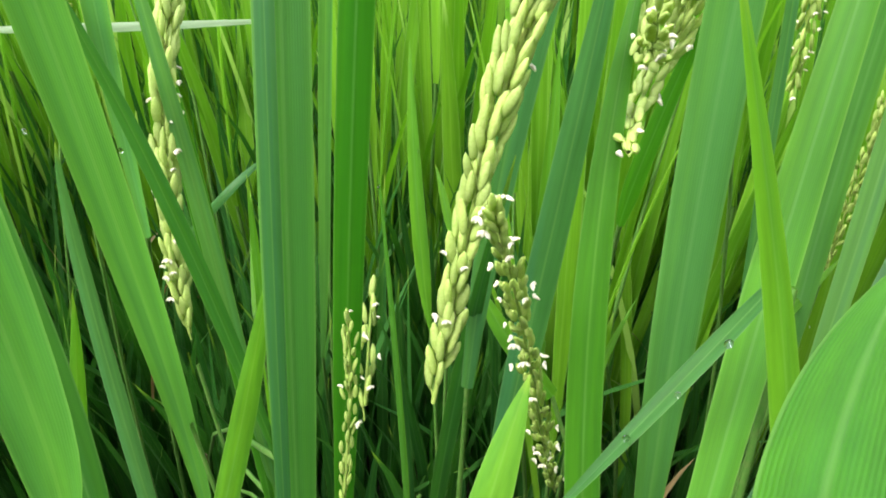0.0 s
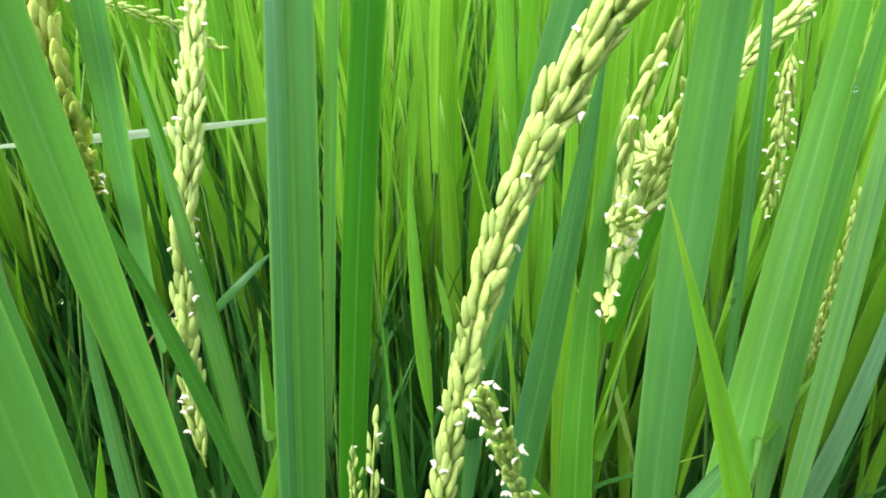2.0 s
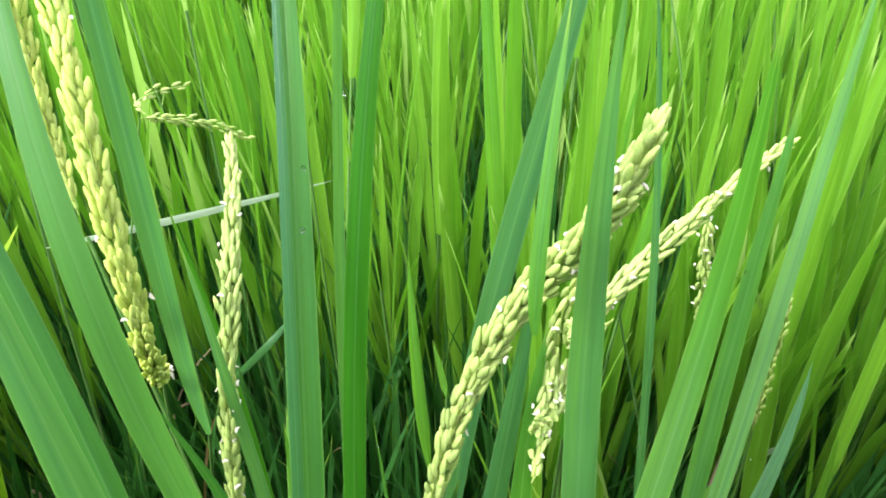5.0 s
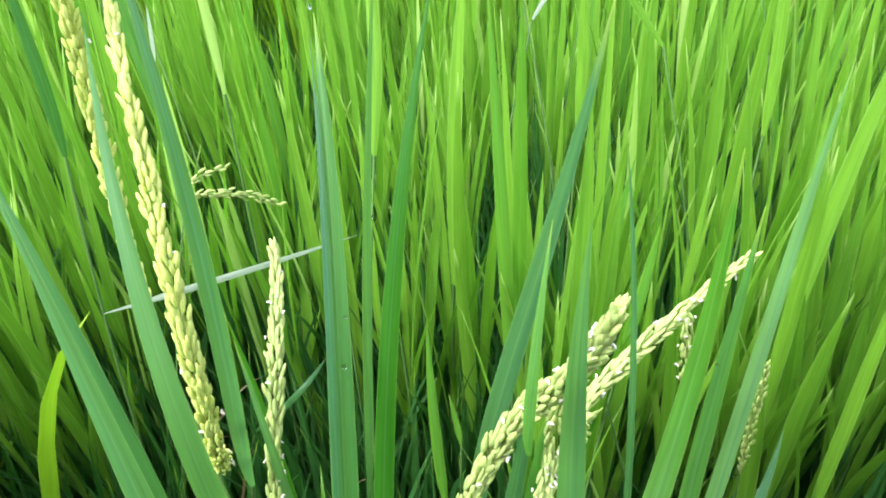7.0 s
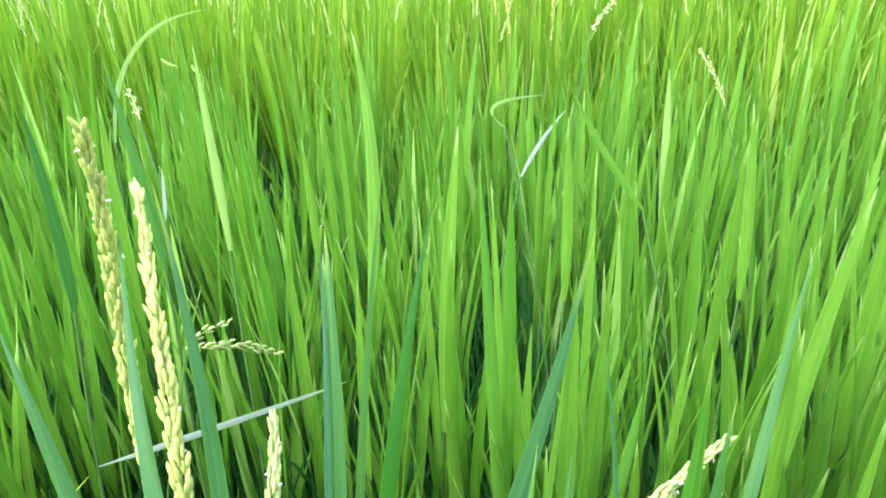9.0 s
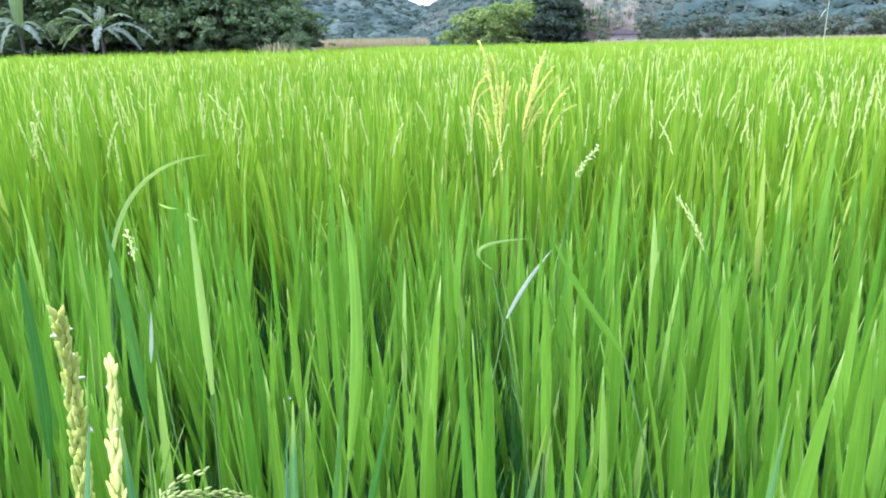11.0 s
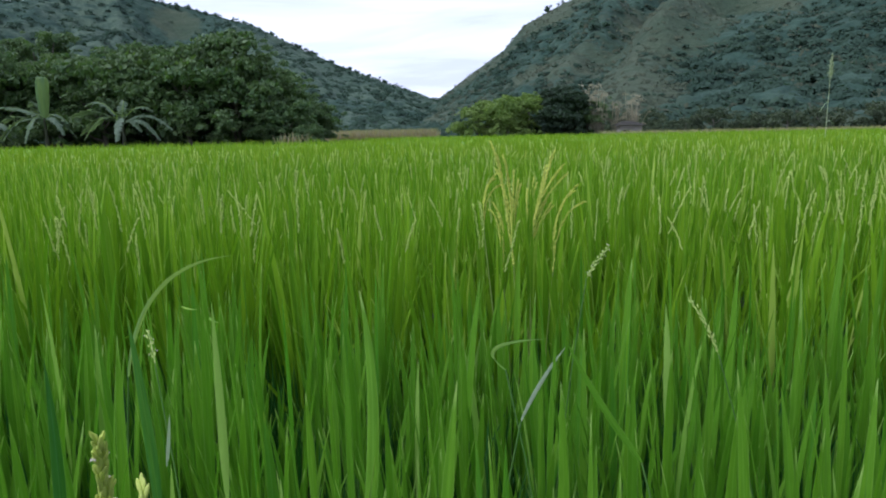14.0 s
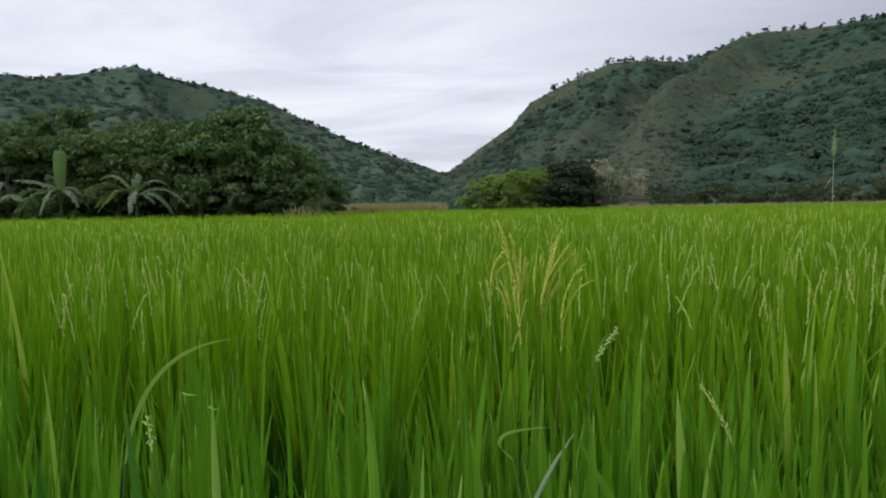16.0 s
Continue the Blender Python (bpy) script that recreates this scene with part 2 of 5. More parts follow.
SLOPE = rough_material("hill_grass", ((0.044, 0.060, 0.038), (0.070, 0.079, 0.050), (0.056, 0.068, 0.043)), 0.03, 0.95, 0.6, 0.4, 0.1, detail=9)


def hillside_material():
    """Grassland that passes into woods: the mesh says how wooded each place is, noise breaks up the border."""
    m, add, link = material("hillside")
    co = add("ShaderNodeTexCoord").outputs["Object"]
    broad, crowns, fine = noise_of(add, link, co, 0.025, 6), noise_of(add, link, co, 0.14, 5), noise_of(add, link, co, 0.55, 4)
    cover = add("ShaderNodeAttribute")
    cover.attribute_name = "cover"
    where = maths(add, link, "MULTIPLY_ADD", maths(add, link, "SUBTRACT", crowns, 0.5), 1.1, cover.outputs["Fac"])
    where = maths(add, link, "MULTIPLY_ADD", maths(add, link, "SUBTRACT", fine, 0.5), 0.5, where)
    grass = mixer(add, link, "MIX", span_of(add, link, broad, 0.35, 0.65), (0.041, 0.063, 0.039), (0.068, 0.084, 0.052))
    grass = mixer(add, link, "MULTIPLY", 0.5, grass, mixer(add, link, "MIX", span_of(add, link, fine, 0.3, 0.7), (0.65, 0.7, 0.65), (1.25, 1.2, 1.15)))
    # the bluish cast of the wood tones is distance haze put into colour
    wood = mixer(add, link, "MIX", span_of(add, link, crowns, 0.35, 0.68), (0.024, 0.049, 0.036), (0.047, 0.079, 0.056))
    wood = mixer(add, link, "MULTIPLY", 0.6, wood, mixer(add, link, "MIX", span_of(add, link, fine, 0.3, 0.7), (0.55, 0.6, 0.6), (1.35, 1.3, 1.25)))
    # a paler wood tone, picked by cover, that brightens the left hill
    leafy = mixer(add, link, "MULTIPLY", 0.5, mixer(add, link, "MIX", span_of(add, link, crowns, 0.35, 0.68), (0.045, 0.073, 0.052), (0.074, 0.106, 0.070)), mixer(add, link, "MIX", span_of(add, link, fine, 0.3, 0.7), (0.6, 0.65, 0.65), (1.3, 1.25, 1.2)))
    wood = mixer(add, link, "MIX", span_of(add, link, where, 0.95, 1.25), wood, leafy)
    col = mixer(add, link, "MIX", span_of(add, link, where, 0.0, 0.3), grass, wood)
    bsdf, out, bump = add("ShaderNodeBsdfPrincipled"), add("ShaderNodeOutputMaterial"), add("ShaderNodeBump")
    link(col, bsdf.inputs["Base Color"])
    bsdf.inputs["Roughness"].default_value, bsdf.inputs["Specular IOR Level"].default_value = 0.95, 0.1
    bump.inputs["Strength"].default_value, bump.inputs["Distance"].default_value = 0.7, 2.2
    link(maths(add, link, "MULTIPLY_ADD", fine, 0.4, crowns), bump.inputs["Height"]), link(bump.outputs[0], bsdf.inputs["Normal"])
    link(bsdf.outputs[0], out.inputs[0])
    return m


HILLSIDE = hillside_material()
# bluish grey-green: distance haze is mixed into the foliage colour
FOREST = rough_material("hill_foliage", ((0.034, 0.063, 0.046), (0.062, 0.100, 0.068), (0.049, 0.081, 0.057)), 0.03, 0.85, 0.3, 0.3, 0.12, (0.8, 1.0, 0.5), 0.2, detail=8)
TREE_LEAF = rough_material("tree_foliage", ((0.050, 0.104, 0.042), (0.112, 0.176, 0.066), (0.170, 0.220, 0.090)), 0.5, 0.55, 0.2, 0.02, 0.3, (0.9, 1.1, 0.4), 0.35)
BUSH_LEAF = rough_material("bush_foliage", ((0.125, 0.205, 0.044), (0.195, 0.280, 0.066), (0.25, 0.31, 0.095)), 0.6, 0.55, 0.2, 0.02, 0.3, (0.9, 1.1, 0.4), 0.4)
DARK_LEAF = rough_material("dark_foliage", ((0.024, 0.046, 0.026), (0.040, 0.068, 0.036), (0.052, 0.080, 0.042)), 0.6, 0.55, 0.2, 0.02, 0.25, (0.7, 0.9, 0.4), 0.3)
SCRUB_LEAF = rough_material("scrub_foliage", ((0.054, 0.080, 0.048), (0.088, 0.114, 0.064), (0.112, 0.132, 0.074)), 0.4, 0.6, 0.2, 0.02, 0.2, (0.8, 1.0, 0.4), 0.3)
DEW = bpy.data.materials.new("dew")
DEW.use_nodes = True
DEW.node_tree.nodes["Principled BSDF"].inputs["Transmission Weight"].default_value = 1.0
DEW.node_tree.nodes["Principled BSDF"].inputs["Roughness"].default_value = 0.02
DEW.node_tree.nodes["Principled BSDF"].inputs["IOR"].default_value = 1.33
BARK = rough_material("bark", ((0.11, 0.095, 0.075), (0.19, 0.17, 0.14), (0.26, 0.25, 0.21)), 3, 0.9, 0.7, 0.02)
BANANA = blade_material("banana_leaf", (0.150, 0.215, 0.140), (0.235, 0.300, 0.205), 0.25, (1.1, 1.2, 0.6), yellow=0.0, rough=0.4, veins=0, blue_share=0.1)
BANANA_STEM = rough_material("banana_stem", ((0.030, 0.038, 0.020), (0.050, 0.060, 0.030), (0.060, 0.052, 0.034)), 6, 0.7, 0.3, 0.01)
BANANA_PALE = blade_material("new_banana_leaf", (0.15, 0.24, 0.07), (0.19, 0.28, 0.09), 0.2, (1.1, 1.2, 0.6), yellow=0.0, rough=0.4, veins=0)
CORN = blade_material("maize_leaf", (0.34, 0.30, 0.15), (0.46, 0.39, 0.22), 0.2, (1.0, 1.0, 0.6), yellow=0.2, veins=0)
TASSEL = rough_material("dry_plume", ((0.34, 0.32, 0.23), (0.44, 0.41, 0.30), (0.38, 0.35, 0.25)), 12, 0.8, 0.2, 0.002, 0.2, (1, 1, 0.7))
REED = rough_material("reed_plume", ((0.34, 0.40, 0.25), (0.42, 0.47, 0.32), (0.28, 0.34, 0.20)), 20, 0.8, 0.2, 0.002, 0.2, (1, 1, 0.7))
EAR = rough_material("green_ear_husk", ((0.50, 0.62, 0.16), (0.58, 0.68, 0.21), (0.43, 0.55, 0.12)), 130, 0.6, 0.3, 0.0004, 0.15, (0.95, 1.0, 0.5), 0.25)
THATCH = rough_material("thatch", ((0.030, 0.027, 0.021), (0.050, 0.046, 0.036), (0.02, 0.018, 0.015)), 3, 0.95, 0.8, 0.03)
PLANK = rough_material("weathered_planks", ((0.34, 0.32, 0.27), (0.44, 0.41, 0.35), (0.26, 0.24, 0.20)), 2, 0.9, 0.5, 0.01)


# ---- mesh helpers ----
def mesh_of(name, verts, faces, uv, mat, smooth=True):
    """A mesh from arrays: verts N x 3, faces of one size M x k, uv M x k x 2."""
    verts, faces = np.asarray(verts, dtype=np.float32), np.asarray(faces, dtype=np.int32)
    me = bpy.data.meshes.new(name)
    me.vertices.add(len(verts)), me.vertices.foreach_set("co", verts.ravel())
    k = faces.shape[1]
    me.loops.add(faces.size), me.loops.foreach_set("vertex_index", faces.ravel())
    me.polygons.add(len(faces)), me.polygons.foreach_set("loop_start", np.arange(0, faces.size, k, dtype=np.int32))
    me.polygons.foreach_set("use_smooth", np.full(len(faces), smooth))
    if uv is not None:
        me.uv_layers.new(name="UVMap").data.foreach_set("uv", np.asarray(uv, dtype=np.float32).ravel())
    me.materials.append(mat)
    me.update(calc_edges=True)
    me.validate()
    return me


def unit(a):
    return a / np.maximum(np.linalg.norm(a, axis=-1, keepdims=True), 1e-9)


def blade_arrays(p0, p1, p2, width, side, segments, fold=0.0, neck=0.62, belly=0.35, power=1.9, second=None):
    """Grass blades along bent lines (N x 3 each): base, middle pull (and a second one) and tip; side: across the blade. fold: how deep the midrib lies."""
    p0, p1, p2, side, width = (np.atleast_2d(np.asarray(a, dtype=float)) for a in (p0, p1, p2, side, width))
    width = width.reshape(-1, 1)
    n, cols = len(p0), 3 if fold else 2
    rings, across = [], []
    for v in np.linspace(0, 1, segments + 1):
        if second is None:
            c = (1 - v) ** 2 * p0 + 2 * v * (1 - v) * p1 + v * v * p2
            t = unit((1 - v) * (p1 - p0) + v * (p2 - p1))
        else:
            c = (1 - v) ** 3 * p0 + 3 * v * (1 - v) ** 2 * p1 + 3 * v * v * (1 - v) * second + v ** 3 * p2
            t = unit((1 - v) ** 2 * (p1 - p0) + 2 * v * (1 - v) * (second - p1) + v * v * (p2 - second))
        s = unit(side - (side * t).sum(1, keepdims=True) * t)
        w = neck + (1 - neck) * math.sin(min(v / belly, 1) * math.pi / 2) if v < belly else max(1 - ((v - belly) / (1 - belly)) ** power, 0.03)
        half = width * w / 2
        if fold:
            down = np.cross(s, t) * half * fold * 2
            rings.append(np.stack([c - s * half, c + down, c + s * half], 1))
        else:
            rings.append(np.stack([c - s * half, c + s * half], 1))
    verts = np.stack(rings, 1).reshape(-1, 3)
    per = (segments + 1) * cols
    quads, uvs = [], []
    for i in range(segments):
        for j in range(cols - 1):
            quads.append([i * cols + j, i * cols + j + 1, (i + 1) * cols + j + 1, (i + 1) * cols + j])
            a, b, lo, hi = j / (cols - 1), (j + 1) / (cols - 1), i / segments, (i + 1) / segments
            uvs.append([(a, lo), (b, lo), (b, hi), (a, hi)])
    faces = (np.arange(n)[:, None, None] * per + np.array(quads)[None]).reshape(-1, 4)
    return verts, faces, np.tile(np.array(uvs), (n, 1, 1))


def joined(parts):
    """Several (verts, faces, uv) sets as one."""
    verts, faces, uvs, start = [], [], [], 0
    for v, f, u in parts:
        verts.append(v), faces.append(f + start), uvs.append(u)
        start += len(v)
    return np.concatenate(verts), np.concatenate(faces), np.concatenate(uvs)


def tube_arrays(points, radii, sides=6):
    """A tapering tube along points (M x 3)."""
    points, radii = np.asarray(points, dtype=float), np.asarray(radii, dtype=float)
    t = unit(np.gradient(points, axis=0))
    ref = np.array([1.0, 0, 0]) if abs(t[0, 0]) < 0.8 else np.array([0, 1.0, 0])
    a = unit(np.cross(t, ref))
    b = np.cross(t, a)
    ang = np.linspace(0, 2 * math.pi, sides, endpoint=False)
    verts = (points[:, None] + radii[:, None, None] * (np.cos(ang)[None, :, None] * a[:, None] + np.sin(ang)[None, :, None] * b[:, None])).reshape(-1, 3)
    faces, uvs = [], []
    for i in range(len(points) - 1):
        for j in range(sides):
            k = (j + 1) % sides
            faces.append([i * sides + j, i * sides + k, (i + 1) * sides + k, (i + 1) * sides + j])
            uvs.append([(j / sides, i), ((j + 1) / sides, i), ((j + 1) / sides, i + 1), (j / sides, i + 1)])
    return verts, np.array(faces), np.array(uvs, dtype=float)


def bend(p0, p1, p2, n=8):
    v = np.linspace(0, 1, n)[:, None]
    return (1 - v) ** 2 * np.array(p0) + 2 * v * (1 - v) * np.array(p1) + v * v * np.array(p2)


def part(name, me, parent, label=""):
    ob = new(name, me)
    ob.parent = parent
    return tagged(ob, label)


def thing(name, at, label, category, group="", kind=""):
    ob = new(name)
    ob.empty_display_size = 0.05
    ob.location = at
    return tagged(ob, label, category, group, kind)


rng = np.random.default_rng(7)


def lie(x, y):
    """The height of the ground: level paddies, rising gently far off."""
    return 0.004 * np.maximum(0, np.asarray(y) - 10.0)


# ---- ground, hills ----
def ground():
    xs = np.concatenate([[-3000, -900, -300, -120], np.linspace(-60, 60, 61), [120, 300, 900, 3000]])
    ys = np.concatenate([[-3000, -600, -100], np.linspace(-30, 90, 61), [140, 300, 900, 3000]])
    gx, gy = np.meshgrid(xs, ys)
    gz = lie(gx, np.minimum(gy, 100)) + np.where((abs(gx) < 60) & (gy > -30) & (gy < 90), 0.012 * rng.standard_normal(gx.shape), 0)
    n = len(xs)
    i, j = np.meshgrid(np.arange(n - 1), np.arange(len(ys) - 1))
    k = (j * n + i).ravel()
    tagged(new("ground", mesh_of("ground", np.stack([gx, gy, gz], -1).reshape(-1, 3), np.stack([k, k + 1, k + n + 1, k + n], 1), None, MUD)),
           "dark wet paddy mud under the rice", "ground", kind="structure")


ground()


def fbm(p, octaves=4):
    return noise.fractal(Vector(p), 1.0, 2.1, octaves)


# skyline of each hill: bearing in degrees from +y towards +x, height of the ridge in degrees
RIDGE_RIGHT = [(-7, 0.7), (-5, 2.0), (-2.9, 3.2), (-0.6, 4.9), (1.8, 6.5), (3.4, 8.3), (6.0, 9.6), (9.5, 10.95), (12.4, 11.0), (14.8, 10.7), (17.2, 11.4), (19.8, 12.2), (24.8, 12.2), (30, 12.6), (44, 13.5), (70, 11), (100, 8)]
RIDGE_LEFT = [(-100, 6), (-70, 8.5), (-45, 8.9), (-35, 9.6), (-33, 9.35), (-30, 9.95), (-26.4, 10.7), (-24, 9.95), (-21.8, 9.6), (-16.9, 8.35), (-14.3, 7.1), (-11.3, 5.75), (-7.8, 4.4), (-4.7, 3.3), (-2.5, 2.45), (1, 1.0)]


def spur_line(k):
    """The bearing of the right hill's spur, from its foot to the ridge."""
    return 9.0 + 11.5 * k


def hill_height(deg, r, ridge, foot, crest, seed):
    """The height at bearing deg and distance r of a hill that climbs from foot to crest, with spurs and gullies."""
    high = np.interp(deg, [a for a, _ in ridge], [h for _, h in ridge])
    top = crest * math.tan(radians(high))
    k = (r - foot) / (crest - foot)
    x, y = r * math.sin(radians(deg)), r * math.cos(radians(deg))
    if k <= 0:
        return -1.0 + k * 4
    spur = fbm((x * 0.012 + y * 0.004 + seed, y * 0.005, 0.3), 5)
    if k < 1:
        z = top * (0.25 * k + 0.75 * k ** 1.25)
        if foot < 150:
            # a grassy spur that runs down from the ridge to the hut, and a lesser one beside it
            z *= 1 + math.sin(math.pi * k) * (0.34 * math.exp(-((deg - spur_line(k)) / 2.0) ** 2) + 0.16 * math.exp(-((deg - spur_line(k) + 6.5) / 1.4) ** 2) - 0.12 * math.exp(-((deg - spur_line(k) + 3.6) / 1.4) ** 2))
        z *= 1 + 0.45 * spur * math.sin(math.pi * k) ** 1.0
        z += 2.5 * fbm((x * 0.05, y * 0.05, seed), 3) * min(1, 4 * k) * (1 - k)
        return min(z, r * math.tan(radians(high)))
    return top * max(0.2, 1 - (k - 1) * 0.9)


def woodiness(side, d, k, x, y, seed):
    """How wooded a place on the hillside is: the steep hill keeps its scrub in gullies and at its foot, the other is wooded nearly all over."""
    thick = fbm((x * 0.013, y * 0.013, seed), 4)
    if side == "left":
        # the high base value also brings this hill into the paler wood tone
        return 0.7 * thick + 1.22 - 1.45 * math.exp(-((d + 22.5) / 2.6) ** 2 - ((k - 0.9) / 0.14) ** 2)
    off = d - spur_line(k)
    return thick + 0.5 / (1 + math.exp(-(off - 4.5) * 1.2)) + 0.3 / (1 + math.exp(d - 4)) - 0.45 * math.exp(-(off / 2.6) ** 2)


def hill(name, side, ridge, foot, crest, seed, label, lo, hi):
    degs = np.linspace(lo, hi, int((hi - lo) * 5))
    rs = foot + (crest - foot) * np.concatenate([[-0.1], np.linspace(0, 1, 110), [1.05, 1.25, 1.7]])
    verts, wood = [], []
    for d in degs:
        for r in rs:
            x, y, k = r * math.sin(radians(d)), r * math.cos(radians(d)), (r - foot) / (crest - foot)
            z = hill_height(d, r, ridge, foot, crest, seed)
            w = woodiness(side, d, k, x, y, seed) + 0.12 * fbm((x * 0.11, y * 0.11, seed + 5), 3)
            if 0 < k < 0.985:
                # tree crowns and tussocks roughen the slope
                z += (2.0 if w > 0.12 else 0.5) * fbm((x * 0.13, y * 0.13, seed + 2), 4)
            verts.append((x, y, z)), wood.append(w)
    n = len(rs)
    i, j = np.meshgrid(np.arange(n - 1), np.arange(len(degs) - 1))
    k = (j * n + i).ravel()
    me = mesh_of(name, verts, np.stack([k, k + 1, k + n + 1, k + n], 1), None, HILLSIDE)
    me.attributes.new("cover", "FLOAT", "POINT").data.foreach_set("value", np.array(wood, dtype=np.float32))
    tagged(new(name, me), label, "hill", kind="structure")


HILLS = (("left", RIDGE_LEFT, 170.0, 520.0, 3.1, -60, 1), ("right", RIDGE_RIGHT, 120.0, 420.0, 8.7, -7, 60))
hill("hill_left", "left", RIDGE_LEFT, 170.0, 520.0, 3.1, "wooded dark green hill under grey sky", -60, 1)
hill("hill_right", "right", RIDGE_RIGHT, 120.0, 420.0, 8.7, "steep hill of brown grass and dark scrub", -7, 60)


def leaf_clumps(centres, radii, per, size, squash=0.8, facing=(0, 0, 0), turned=0.6):
    """Foliage: round every centre a cloud of small turned leaf sprays (rhombs of two triangles)."""
    centres, radii = np.asarray(centres), np.asarray(radii)
    n = len(centres) * per
    d = unit(rng.standard_normal((n, 3)))
    d[:, 2] = np.where(d[:, 2] < -0.35, -d[:, 2], d[:, 2])
    c = np.repeat(centres, per, 0) + d * (np.repeat(radii, per) * rng.uniform(0.55, 1.08, n))[:, None] * np.array([1, 1, squash])
    nrm = unit(d * 0.7 + rng.standard_normal((n, 3)) * turned + np.array(facing))
    a = unit(np.cross(nrm, rng.standard_normal((n, 3))))
    b = np.cross(nrm, a)
    s = (np.repeat(radii, per) * size * rng.uniform(0.6, 1.4, n))[:, None]
    verts = np.stack([c - a * s, c - b * s * 0.55, c + a * s, c + b * s * 0.55 - nrm * s * 0.2], 1).reshape(-1, 3)
    faces = np.arange(n * 4).reshape(-1, 4)
    return verts, faces, np.tile(np.array([(0, 0), (1, 0), (1, 1), (0, 1)], dtype=float), (n, 1, 1))


def hill_woods():
    for side, ridge, foot, crest, seed, lo, hi in HILLS:
        centres, radii = [], []
        for _ in range(4600 if side == "left" else 8500):
            d, k = rng.uniform(-48, 1) if side == "left" else rng.uniform(-7, 48), rng.uniform(0, 1.0) ** 1.1
            r = foot + (crest - foot) * k
            x, y = r * math.sin(radians(d)), r * math.cos(radians(d))
            woody = woodiness(side, d, k, x, y, seed)
            if woody + rng.normal(0, 0.14) < 0.14 and k < 0.97 and rng.random() < 0.94:
                continue
            size = (1.1 + 2.4 * rng.random() ** 2.5) * (0.42 + 0.4 * max(0.0, min(1.0, 0.3 + 1.5 * woody))) * (0.7 if k > 0.95 else 1)
            centres.append((x, y, hill_height(d, r, ridge, foot, crest, seed) + size * 0.1)), radii.append(size)
        tagged(new("hill_trees_" + side, mesh_of("hill_trees_" + side, *leaf_clumps(centres, radii, 34, 0.30, 0.55, (0, -0.4, 0.5), 0.3), FOREST, smooth=False)),
               "dense dark green trees and scrub on the hillside", "trees", kind="stuff")


hill_woods()


def hill_grass():
    """Low grass tussocks and small scrub over the open slopes."""
    c = []
    for _ in range(6000):
        d, k = rng.uniform(-5, 45), rng.uniform(0.02, 0.99)
        r = 120 + 300 * k
        c.append((r * math.sin(radians(d)), r * math.cos(radians(d)), hill_height(d, r, RIDGE_RIGHT, 120.0, 420.0, 8.7) + 0.1))
    tagged(new("hill_grass", mesh_of("hill_grass", *leaf_clumps(c, rng.uniform(0.6, 1.6, len(c)), 4, 0.5, 0.4, (0, -1.6, 1.6)), SLOPE, smooth=False)),
           "dry brownish green grass tussocks on the open hillside", "grass", kind="stuff")


hill_grass()


def ridge_tree(x, y, z, h):
    """A thin tree on the skyline."""
    t = thing("ridge_tree", (x, y, z), "thin dark tree standing on the hill's ridge", "tree", "trees along the ridge")
    part("trunk", mesh_of("trunk", *tube_arrays(bend((0, 0, -1), (0.1 * h, 0, h * 0.4), (0.02 * h, 0, h * 0.9)), np.linspace(0.03 * h, 0.008 * h, 8), 5), BARK), t)
    n = int(rng.integers(5, 10))
    c = np.stack([rng.uniform(-0.3, 0.3, n) * h, rng.uniform(-0.3, 0.3, n) * h, rng.uniform(0.08, 0.85, n) * h], 1)
    part("crown", mesh_of("crown", *leaf_clumps(c, rng.uniform(0.18, 0.34, n) * h, 30, 0.30, 0.8), FOREST, smooth=False), t)


def ridge_trees():
    for side, ridge, foot, crest, seed, lo, hi in HILLS:
        for _ in range(120 if side == "right" else 150):
            d = rng.uniform(5, 33) if side == "right" else rng.uniform(-38, -6)
            r = crest * rng.uniform(0.985, 1.0)
            h = rng.uniform(1.2, 3.6) if side == "right" else rng.uniform(1.8, 4.4)
            sunk = 0.0 if side == "right" else 0.4 * h
            ridge_tree(r * math.sin(radians(d)), r * math.cos(radians(d)), hill_height(d, r, ridge, foot, crest, seed) - sunk, h)


ridge_trees()


